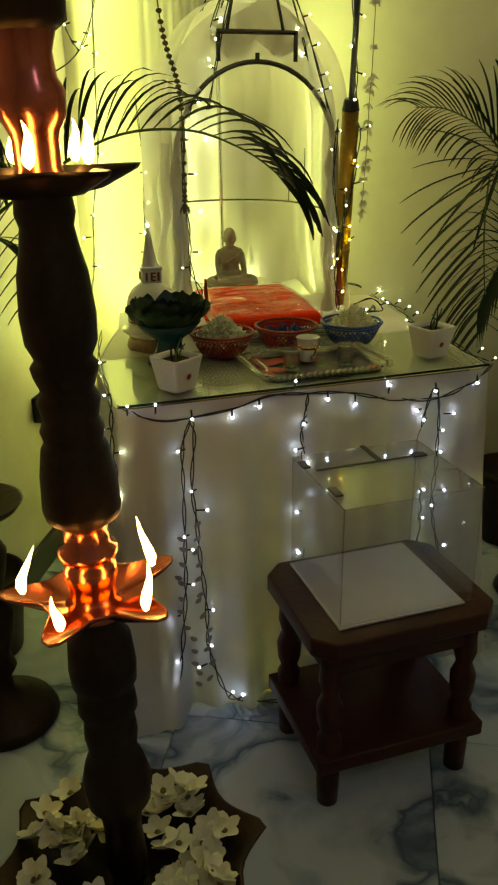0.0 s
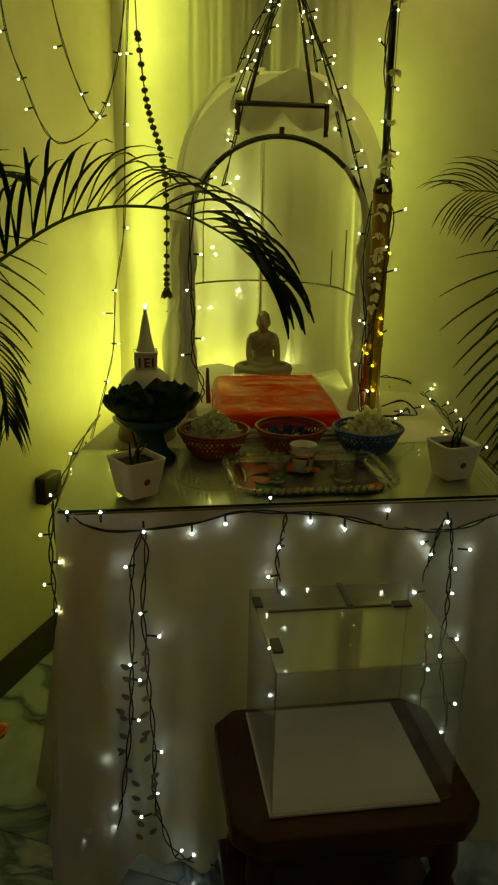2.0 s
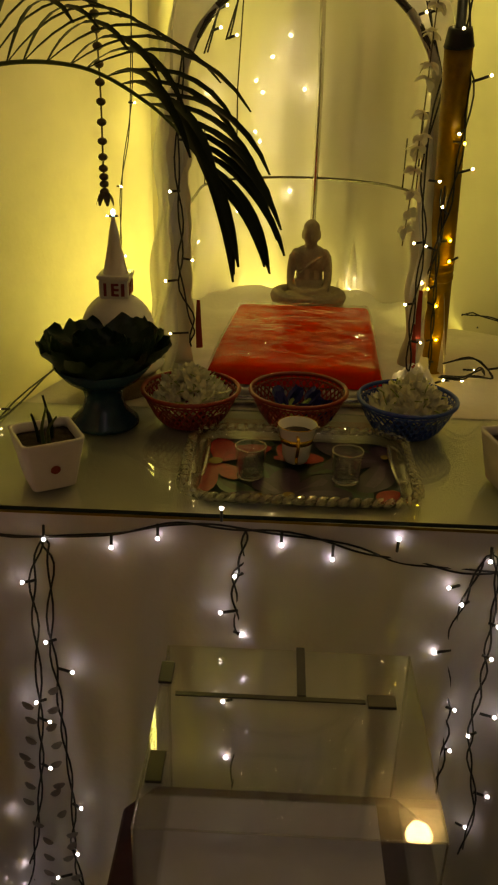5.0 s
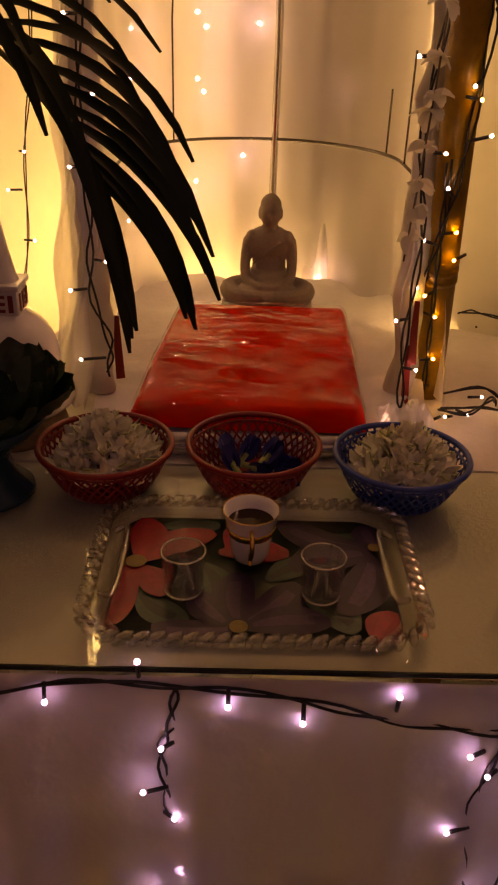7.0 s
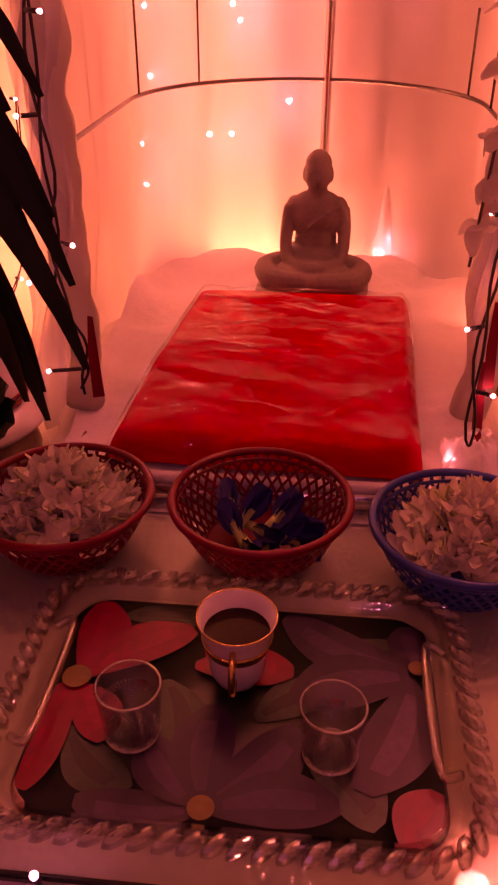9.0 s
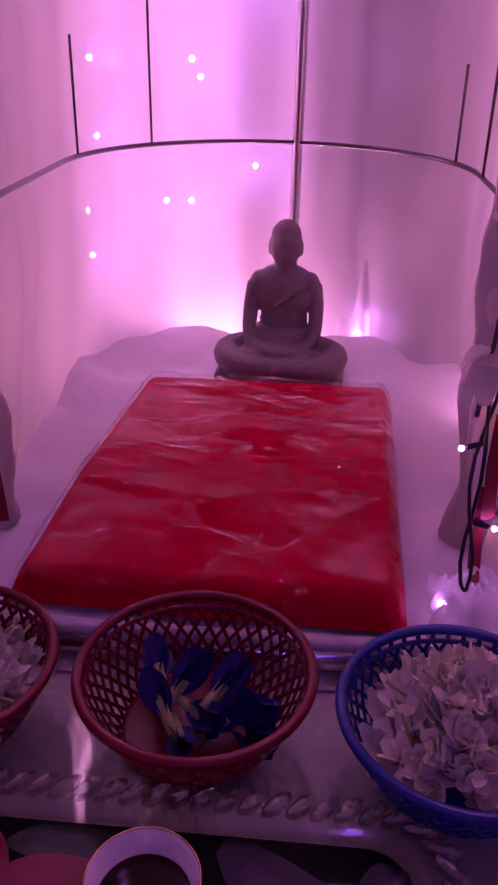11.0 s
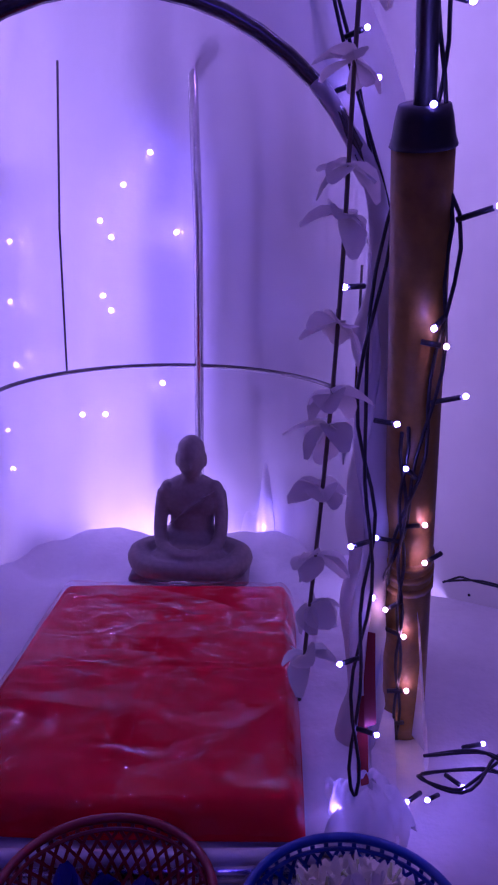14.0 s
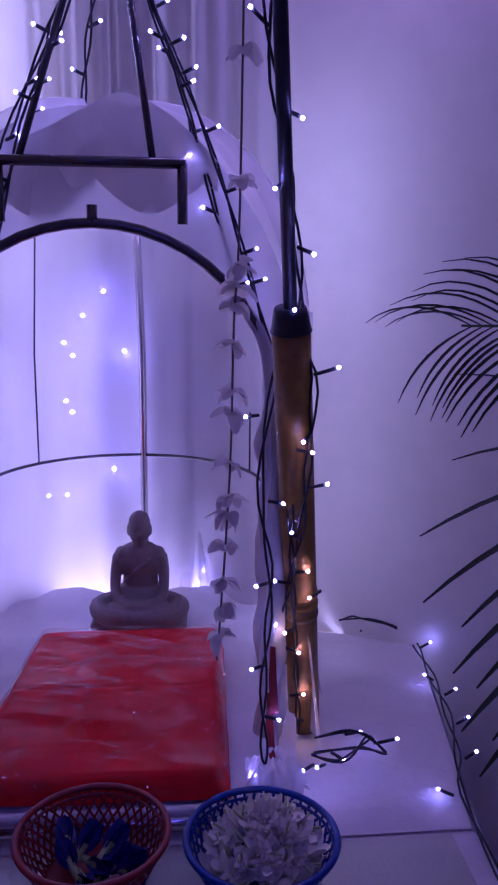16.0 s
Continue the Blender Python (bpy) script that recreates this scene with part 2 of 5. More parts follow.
ROPE = pane_clear("moulded_clear_rim", (0.96, 0.95, 0.93), 0.3, 0.9, 0.03)
GLASSEDGE = pane_clear("thick_glass_edge", (0.95, 0.96, 0.96), 0.34, 0.9, 0.03)
BEAD = material("dark_garland_bead", (0.12, 0.10, 0.06), 0.6, grain=0.3)
PRINTDARK = material("dark_green_print", (0.010, 0.02, 0.012), 0.3, grain=0.6, scale=18)
PRINTPURPLE = material("purple_petal_print", (0.024, 0.011, 0.034), 0.3, grain=0.6, scale=16)
PRINTRED = material("red_petal_print", (0.26, 0.012, 0.02), 0.3, grain=0.5, scale=16)
PRINTLILAC = material("lilac_petal_print", (0.055, 0.030, 0.068), 0.35, grain=0.7, scale=22)
PRINTROSE = material("rose_petal_print", (0.28, 0.016, 0.024), 0.35, grain=0.6, scale=22)
PRINTGREEN = material("green_leaf_print", (0.02, 0.055, 0.03), 0.35, grain=0.6, scale=20)
PRINTYELLOW = material("yellow_print", (0.20, 0.14, 0.035), 0.4, grain=0.4)
LEAFPRINT = material("grey_leaf_embroidery", (0.22, 0.215, 0.24), 0.7, grain=0.3)
REDTHREAD = material("red_ribbon", (0.35, 0.03, 0.02), 0.6)


# ---- mesh helpers ----
def part(name, bm, mat, parent=None, label="", smooth=True):
    """Links a bmesh as one mesh object, under a thing or a part."""
    me = bpy.data.meshes.new(name)
    bm.normal_update()
    bm.to_mesh(me)
    bm.free()
    me.materials.append(mat)
    for f in me.polygons:
        f.use_smooth = smooth
    ob = new(name, me)
    ob.parent = parent
    if label:
        ob["label"] = label
    return ob


def thing(name, label, category, group="", place=(0, 0, 0), turn=0):
    ob = new(name)
    ob.empty_display_size = 0.02
    ob.matrix_world = pose(*place, 0, 0, turn)
    return tagged(ob, label, category, group)


def box(x0, y0, z0, x1, y1, z1, bevel=0.0):
    bm = bmesh.new()
    bmesh.ops.create_cube(bm, size=1, matrix=Matrix.LocRotScale(((x0 + x1) / 2, (y0 + y1) / 2, (z0 + z1) / 2), None, (x1 - x0, y1 - y0, z1 - z0)))
    if bevel:
        bmesh.ops.bevel(bm, geom=bm.edges[:], offset=bevel, segments=2, affect="EDGES", profile=0.5)
    return bm


def lathe(profile, steps=32, at=(0, 0, 0), wobble=None, bm=None):
    """Turns (radius, height) pairs round the z axis."""
    bm = bm or bmesh.new()
    rings = []
    for r, z in profile:
        if r < 1e-5:
            rings.append([bm.verts.new((at[0], at[1], at[2] + z))] * steps)
        else:
            ring = []
            for i in range(steps):
                a = math.tau * i / steps
                q = r * (wobble(a, z) if wobble else 1)
                ring.append(bm.verts.new((at[0] + q * math.cos(a), at[1] + q * math.sin(a), at[2] + z)))
            rings.append(ring)
    for a, b in zip(rings, rings[1:]):
        for i in range(steps):
            j = (i + 1) % steps
            face = list(dict.fromkeys((a[i], a[j], b[j], b[i])))
            if len(face) > 2:
                bm.faces.new(face)
    return bm


def tube(points, r, steps=6, closed=False, bm=None, taper=1.0):
    """A round tube along points; taper is the end radius over the first."""
    bm = bm or bmesh.new()
    pts = [Vector(p) for p in points]
    n = len(pts)
    rings, side = [], None
    for k, p in enumerate(pts):
        a, b = (pts[k - 1], pts[(k + 1) % n]) if closed else (pts[max(k - 1, 0)], pts[min(k + 1, n - 1)])
        d = (b - a).normalized()
        if side is None:
            side = d.orthogonal().normalized()
        side = (side - d * side.dot(d)).normalized()
        up = d.cross(side)
        q = r * (1 + (taper - 1) * k / max(n - 1, 1))
        rings.append([bm.verts.new(p + (side * math.cos(math.tau * i / steps) + up * math.sin(math.tau * i / steps)) * q) for i in range(steps)])
    pairs = list(zip(rings, rings[1:])) + ([(rings[-1], rings[0])] if closed else [])
    for a, b in pairs:
        for i in range(steps):
            bm.faces.new((a[i], a[(i + 1) % steps], b[(i + 1) % steps], b[i]))
    if not closed:
        bm.faces.new(rings[0][::-1]), bm.faces.new(rings[-1])
    return bm


def smooth_path(points, per=6):
    """Catmull-Rom through the points."""
    p = [Vector(q) for q in points]
    p = [2 * p[0] - p[1]] + p + [2 * p[-1] - p[-2]]
    out = []
    for k in range(1, len(p) - 2):
        for i in range(per):
            t = i / per
            a, b, c, d = p[k - 1:k + 3]
            out.append(0.5 * (2 * b + (c - a) * t + (2 * a - 5 * b + 4 * c - d) * t * t + (3 * b - a - 3 * c + d) * t ** 3))
    return out + [p[-2]]


def ball(centre, radii, bm=None, u=16, v=10, turn=None):
    bm = bm or bmesh.new()
    bmesh.ops.create_uvsphere(bm, u_segments=u, v_segments=v, radius=1, matrix=Matrix.LocRotScale(centre, turn, radii))
    return bm


def sheet(rows, bm=None, closed=False):
    """A skin over rows of points."""
    bm = bm or bmesh.new()
    vs = [[bm.verts.new(p) for p in row] for row in rows]
    for a, b in zip(vs, vs[1:]):
        m = len(a)
        for i in range(m if closed else m - 1):
            bm.faces.new((a[i], a[(i + 1) % m], b[(i + 1) % m], b[i]))
    return bm


# ---- room ----
def wall(name, a, b, z0, z1, out, mat):
    """A wall 0.12 m thick whose inner face runs from a to b."""
    bm = bmesh.new()
    o = Vector((*out, 0)).normalized() * 0.12
    a, b = Vector((*a, 0)), Vector((*b, 0))
    low = [bm.verts.new(p + Vector((0, 0, z0))) for p in (a, b, b + o, a + o)]
    high = [bm.verts.new(p + Vector((0, 0, z1))) for p in (a, b, b + o, a + o)]
    bm.faces.new(low[::-1]), bm.faces.new(high)
    for i in range(4):
        bm.faces.new((low[i], low[(i + 1) % 4], high[(i + 1) % 4], high[i]))
    bmesh.ops.recalc_face_normals(bm, faces=bm.faces[:])
    return tagged(part(name, bm, mat, smooth=False), kind="structure")


AL = Vector((-0.46, -0.888, 0))   # along the first wall, away from the corner
AR = Vector((0.888, -0.46, 0))    # along the second wall, away from the corner
C0 = Vector((0.35, 2.91, 0))
E1, E2 = C0 + AL * 4.2, C0 + AR * 3.4
E3 = E1 + AR * 3.4
ROOM = 2.9
wall("wall_west", C0.xy, E1.xy, 0, ROOM, -AR.xy, PAINT)
wall("wall_north", C0.xy, E2.xy, 0, ROOM, -AL.xy, PAINT)
wall("wall_south", E1.xy, E3.xy, 0, ROOM, AL.xy, PAINT)
wall("wall_east", E2.xy, E3.xy, 0, ROOM, AR.xy, PAINT)
bm = bmesh.new()
bmesh.ops.create_cube(bm, size=1, matrix=Matrix.LocRotScale((C0 + E3) / 2 + Vector((0, 0, ROOM + 0.06)), Euler((0, 0, math.atan2(AR.y, AR.x))), (3.8, 4.6, 0.12)))
tagged(part("ceiling", bm, CEIL, smooth=False), kind="structure")
bm = bmesh.new()
bmesh.ops.create_cube(bm, size=1, matrix=Matrix.LocRotScale((C0 + E3) / 2 + Vector((0, 0, -0.056)), Euler((0, 0, math.atan2(AR.y, AR.x))), (3.8, 4.6, 0.1)))
floor = tagged(part("floor", bm, GROUT, smooth=False), kind="structure")
for name, a, b in (("baseboard", C0, E1), ("baseboard", C0, E2)):
    d = (b - a).normalized()
    inn = (AR if d.dot(AL) > 0.9 else AL) * 0.014
    bm = sheet([[a + d * 0.014, b], [a + d * 0.014 + Vector((0, 0, 0.1)), b + Vector((0, 0, 0.1))]])
    g = bmesh.ops.extrude_face_region(bm, geom=bm.faces[:])
    bmesh.ops.translate(bm, verts=[v for v in g["geom"] if isinstance(v, bmesh.types.BMVert)], vec=inn)
    bmesh.ops.recalc_face_normals(bm, faces=bm.faces[:])
    tagged(part(name, bm, DARKTRIM, smooth=False), kind="structure")

# ---- tables under the cloth ----
TOP = 0.795
OUTLINE = [(0.235, 1.615), (0.27, 1.60), (0.70, 1.60), (1.11, 1.595), (1.145, 1.61), (1.19, 2.05), (1.25, 2.44), (1.235, 2.475), (0.80, 2.60), (0.46, 2.56), (0.33, 2.2), (0.25, 1.95)]


def along(outline, n):
    """n points at even steps round a closed outline."""
    pts = [Vector((*p, 0)) for p in outline]
    legs = [(pts[i], pts[(i + 1) % len(pts)]) for i in range(len(pts))]
    total = sum((b - a).length for a, b in legs)
    out = []
    for k in range(n):
        d = total * k / n
        for a, b in legs:
            if d <= (b - a).length:
                out.append((a.lerp(b, d / (b - a).length), (b - a).normalized()))
                break
            d -= (b - a).length
    return out


def tables():
    table = thing("altar_table", "wooden altar table hidden under a white cloth", "table")
    bm = bmesh.new()
    up = [bm.verts.new((x + (0.03 if x < 0.6 else -0.03), y + (0.03 if y < 2 else -0.03), TOP - 0.006)) for x, y in OUTLINE]
    down = [bm.verts.new((v.co.x, v.co.y, TOP - 0.03)) for v in up]
    bm.faces.new(up), bm.faces.new(down[::-1])
    for i in range(len(up)):
        j = (i + 1) % len(up)
        bm.faces.new((up[j], up[i], down[i], down[j]))
    part("tabletop", bm, WOOD, table, smooth=False)
    for x, y in ((0.31, 1.68), (1.07, 1.68), (1.15, 2.38), (0.52, 2.48)):
        part("leg", box(x - 0.025, y - 0.025, 0, x + 0.025, y + 0.025, TOP - 0.03, 0.004), WOOD, table)
    cloth = thing("tablecloth", "sheer white floor-length cloth with soft hanging folds", "tablecloth")
    bm = bmesh.new()
    bm.faces.new([bm.verts.new((x, y, TOP)) for x, y in OUTLINE])
    part("cloth_top", bm, TOPCLOTH, cloth, smooth=False)
    rows = []
    for j in range(60):
        v = j / 59
        row = []
        for i in range(50):
            u = i / 49
            p = Vector((0.30 + 0.10 * v, 1.968 + 0.52 * v, 0)).lerp(Vector((1.172 + 0.062 * v, 1.968 + 0.49 * v, 0)), u)
            w = min(1, 12 * min(u, 1 - u, v, 1 - v))
            z = 0.0025 + w * (0.006 + 0.007 * noise.noise(Vector((p.x * 7, p.y * 11, 0))) + 0.003 * noise.noise(Vector((p.x * 22, p.y * 30, 4))))
            row.append((p.x, p.y, TOP + max(0.001, z)))
        rows.append(row)
    part("crumpled_layer", sheet(rows), TOPCLOTH, cloth)
    edge = along(OUTLINE, 360)
    rows = []
    for k in range(22):
        f = k / 21
        z = TOP * (1 - f) + 0.004
        row = []
        for i, (p, d) in enumerate(edge):
            out = Vector((d.y, -d.x, 0))
            a = i * 0.30
            fold = 2.4 * (math.sin(a) + 0.6 * math.sin(a * 2.3 + 1.2) + 0.8 * math.sin(a * 0.37 + 2)) * 0.011 * f ** 0.8
            row.append(p + out * (0.004 + 0.055 * f * f + fold) + Vector((0, 0, z - 0.006 * (1 - f))))
        rows.append(row)
    part("skirt", sheet(rows, closed=True), CLOTH, cloth)
    pane = thing("glass_top", "clear glass sheet lying on the table edge", "glass sheet")
    part("pane", box(0.238, 1.598, TOP + 0.002, 1.142, 1.955, TOP + 0.008, 0.0015), TABLEGLASS, pane, smooth=False).visible_shadow = False
    part("polished_edge", box(0.239, 1.5955, TOP + 0.0022, 1.141, 1.5978, TOP + 0.0078, 0.0006), GLASSRIM, pane, "dark green polished edge", smooth=False)


tables()


# ---- canopy cage with the statue ----
CX, CY, CR = 0.748, 2.382, 0.222
FRONT = 2.125


def plan(u, r=CR):
    """The cage's plan: straight side, half circle behind, straight side; u from 0 to 1."""
    side, arc = CY - FRONT, math.pi * r
    d = u * (2 * side + arc)
    if d < side:
        return Vector((CX - r, FRONT + d, 0))
    if d < side + arc:
        a = math.pi - (d - side) / r
        return Vector((CX + r * math.cos(a), CY + r * math.sin(a), 0))
    return Vector((CX + r, CY - (d - side - arc), 0))


def arch(k, half=0.215, foot=0.83, spring=1.27, top=1.49):
    """The front arch, k from 0 to 1 from foot to foot."""
    if k < 0.3:
        return Vector((CX - 0.013 - half, FRONT, foot + (spring - foot) * k / 0.3))
    if k > 0.7:
        return Vector((CX - 0.013 + half, FRONT, foot + (spring - foot) * (1 - k) / 0.3))
    a = math.pi * (1 - (k - 0.3) / 0.4)
    return Vector((CX - 0.013 + half * math.cos(a), FRONT, spring + (top - spring) * math.sin(a)))


def canopy():
    cage = thing("shrine_canopy", "grey metal tube shrine canopy with a rounded back", "canopy")
    part("front_arch", tube([arch(i / 60) for i in range(61)], 0.0062, 8), TUBE, cage)
    part("ring", tube([plan(i / 60, CR - 0.005) + Vector((0, 0, 1.113)) for i in range(61)], 0.0028, 6), TUBE, cage)
    part("back_rod", tube([(0.772, 2.6, 0.83), (0.772, 2.6, 1.3), (0.765, 2.58, 1.55)], 0.0065, 8), STEEL, cage)
    for u in (0.36,):
        p = plan(u)
        part("side_rod", tube([p + Vector((0, 0, 1.113)), p + Vector((0, 0, 1.3)), p.lerp(Vector((CX, 2.3, 0)), 0.08) + Vector((0, 0, 1.5))], 0.0016, 6), TUBE, cage)
    for u, top in ((0.25, 0.12), (0.72, 0.10), (0.80, 0.16)):
        p = plan(u, CR - 0.005)
        part("side_rod", tube([p + Vector((0, 0, 1.113)), p + Vector((0, 0, 1.113 + top))], 0.0016, 6), TUBE, cage)
    part("cross_bar", tube([(0.628, FRONT, 1.557), (0.842, FRONT, 1.557)], 0.0062, 8), TUBE, cage)
    for x in (0.632, 0.838):
        part("short_post", tube([(x, FRONT, 1.557), (x, FRONT, 1.49)], 0.006, 8), TUBE, cage)
    part("arch_pin", tube([(0.735, FRONT, 1.49), (0.735, FRONT, 1.51)], 0.006, 8), TUBE, cage)
    for x0, x1, y1 in ((0.655, 0.74, 2.2), (0.805, 0.765, 2.2)):
        part("spire_rod", tube([(x0, FRONT, 1.557), (x1, y1, 1.86)], 0.0042, 8), TUBE, cage)
    r = 0.04
    base = []
    for cx, cy, a0 in ((0.955 - r, 1.988 + r, -90), (0.985 - r, 2.45, 0), (0.56 + r, 2.45, 90), (0.53 + r, 1.988 + r, 180)):
        for i in range(7):
            a = math.radians(a0 + 15 * i)
            base.append((cx + r * math.cos(a), cy + r * math.sin(a), 0.813))
    part("base_tube", tube(base, 0.011, 10, closed=True), STEEL, cage, "polished steel base tube")

    pad = thing("white_padding", "crumpled white cloth padding on the canopy base", "cloth")
    rows = []
    for j in range(40):
        v = j / 39
        row = []
        for i in range(40):
            u = i / 39
            x = 0.525 - 0.02 * min(1, v * 3) + (0.44 + 0.05 * min(1, v * 3)) * u
            y = 1.992 + 0.60 * v
            e = max(0, abs(u - 0.5) * 2 - 0.72) / 0.28
            z = 0.826 + 0.012 * v + 0.02 * noise.noise(Vector((x * 9, y * 9, 3))) * min(1, v * 3) + 0.015 * e * e * (0.3 + v)
            if v > 0.85:
                z += 0.02 * (v - 0.85) / 0.15
            row.append((x, y, z + 0.006 * noise.noise(Vector((x * 40, y * 40, 1)))))
        rows.append(row)
    part("padding_top", sheet(rows), PAD, pad)
    part("front_hem", tube(smooth_path([(0.545, 1.992, 0.824), (0.65, 1.987, 0.826), (0.78, 1.988, 0.825), (0.9, 1.99, 0.826)]), 0.007, 8), PAD, pad)

    veil = thing("canopy_veil", "sheer white veil draped over the canopy", "veil")
    rows = []
    n, m = 120, 46
    for k in range(m + 1):
        f = k / m
        row = []
        for i in range(n + 1):
            u = i / n
            p = plan(u, CR + 0.018)
            fold = 0.006 * math.sin(u * 46) + 0.004 * math.sin(u * 97 + 1) + 0.006 * noise.noise(Vector((u * 30, f * 3, 0)))
            out = (p - Vector((CX, CY - 0.08, 0))).normalized()
            low = max(0.0, 0.25 - f) * 0.11
            p = p + out * (fold * (1 - 0.4 * f) + low)
            if f < 0.66:
                z = 0.812 + (1.36 - 0.812) * f / 0.66
            else:
                a = (f - 0.66) / 0.34 * math.pi / 2
                s = math.cos(a)
                z = 1.36 + 0.29 * math.sin(a) + 0.008 * math.sin(u * 60) * s
                p = Vector((0.745 + (p.x - 0.745) * (0.12 + 0.88 * s), 2.28 + (p.y - 2.28) * (0.12 + 0.88 * s), 0))
                p.y = max(p.y, FRONT - 0.0 * s)
            row.append(p + Vector((0, 0, z)))
        rows.append(row)
    part("veil_shell", sheet(rows), VEIL, veil)
    # a second layer of cloth outside the first, in flat panels with clean edges
    for u0, u1, lean, slip in ((0.03, 0.385, -0.03, 0.023), (0.486, 0.626, 0.012, 0.021), (0.65, 0.80, 0.01, 0.025), (0.785, 0.89, 0.0, 0.026)):
        rows = []
        for k in range(25):
            f = k / 24
            row = []
            for i in range(41):
                w = i / 40
                u = u0 + (u1 - u0) * w + lean * f * (w if u0 < 0.1 else 1 - w)
                p = plan(u, CR + 0.018)
                out = (p - Vector((CX, CY - 0.08, 0))).normalized()
                p = p + out * (slip + 0.0045 * math.sin(w * 11 + u0 * 20 + f) + max(0.0, 0.25 - f) * 0.11)
                row.append(p + Vector((0, 0, 0.814 + 0.57 * f)))
            rows.append(row)
        part("veil_panel", sheet(rows), THINVEIL, veil)
    # the part over the front arch, with a short swag
    rows = []
    for j in range(9):
        v = j / 8
        row = []
        for i in range(41):
            k = 0.2 + 0.6 * i / 40
            a = arch(k)
            o = arch(k, 0.25, 0.83, 1.30, 1.63)
            p = a.lerp(o, v)
            p.y = FRONT + 0.012 + 0.05 * v * v + 0.008 * math.sin(i * 0.9 + v * 2)
            row.append(p)
        rows.append(row)
    part("front_swag", sheet(rows), DRAPE, veil)
    # cloth wrapped round the sides of the arch
    for k0, k1 in ((0.0, 0.40), (0.60, 1.0)):
        path = [arch(k0 + (k1 - k0) * i / 50) for i in range(51)]
        bm = tube(path, 0.019, 12)
        bm.verts.index_update()
        for v in bm.verts:
            c = v.co.copy()
            i = min(50, v.index // 12)
            w = max(0.35, min(1.0, (50 - i if k0 == 0 else i) / 16))
            v.co = path[i] + (v.co - path[i]) * w
            v.co += w * Vector((noise.noise(c * 22), noise.noise(c * 22 + Vector((5, 0, 0))), 0.3 * noise.noise(c * 30))) * 0.011
        part("wrapped_cloth", bm, SWAG, veil)
    for s in (-1, 1):
        rows = []
        for k in range(30):
            f = k / 29
            z = 0.83 + (1.30 - 0.83) * f
            row = []
            for i in range(13):
                u = i / 12
                x = CX - 0.013 + s * (0.198 + (0.062 if s < 0 else 0.03) * u + (0.03 if s < 0 else 0.005) * (1 - f) ** 2)
                y = FRONT - 0.024 + 0.06 * u + 0.012 * math.sin(u * 14 + f * 2.2) - 0.05 * (1 - f) ** 3
                row.append((x + 0.006 * math.sin(f * 16 + u * 5), y, z))
            rows.append(row)
        part("side_drape", sheet(rows), VEIL, veil)
    # peaked cloth over the cross bar, with two scallops hanging below it
    rows = []
    for j in range(15):
        v = j / 14
        row = []
        for i in range(61):
            u = i / 60
            x = 0.618 + 0.262 * u
            peak = 1 - (0.56 - u) / 0.56 if u < 0.56 else 1 - ((u - 0.56) / 0.44) ** 1.7
            hem = 0.018 + 0.048 * abs(math.sin(math.pi * (u * 2.1 + 0.02))) * (1 - 0.35 * u)
            top, low = 1.562 + 0.078 * peak, 1.557 - hem
            y = FRONT + 0.014 + 0.05 * max(0.0, 0.5 - v) * peak + 0.006 * math.sin(u * 26 + 2 * v) * (0.3 + v) + 0.008 * noise.noise(Vector((u * 7, v * 2, 5)))
            row.append((x, y, top + (low - top) * v))
        rows.append(row)
    part("valance", sheet(rows), SWAG, veil)
    # knotted end of the veil at the foot of the post
    rows = []
    for j in range(18):
        v = j / 17
        row = []
        for i in range(48):
            a = math.tau * i / 48
            frill = 1 + 0.22 * math.sin(5 * a + 2 * v) * v + 0.12 * math.sin(11 * a + 1) * v
            r = 0.008 + 0.034 * v ** 0.7 * frill
            z = 0.868 - 0.042 * v ** 1.6 + 0.010 * math.sin(7 * a + 4 * v) * v + 0.008 * noise.noise(Vector((a * 2, v * 4, 2)))
            row.append((0.943 + r * math.cos(a) * 0.85, 2.025 + r * math.sin(a) * 1.1, z))
        rows.append(row)
    part("gathered_end", sheet(rows, closed=True), DRAPE, veil)

    back = thing("backdrop_drape", "white backdrop cloth hanging in folds on the wall", "drape")
    for u0, u1, off in ((0.0, 0.35, 0.012), (0.31, 0.56, 0.0), (0.52, 0.78, 0.011), (0.75, 1.0, 0.002)):
        rows = []
        for k in range(14):
            z = 0.74 + 1.9 * k / 13
            row = []
            for i in range(41):
                u = u0 + (u1 - u0) * i / 40 + 0.012 * math.sin(z * 2.1 + u0 * 9)
                p = C0 + AR * (0.26 + 0.50 * u) + AL * (0.014 + off + 0.005 * math.sin(u * 38) + 0.004 * math.sin(u * 83 + 1 + 0.1 * k))
                row.append((p.x, p.y, z))
            rows.append(row)
        part("cloth_width", sheet(rows), DRAPE, back)


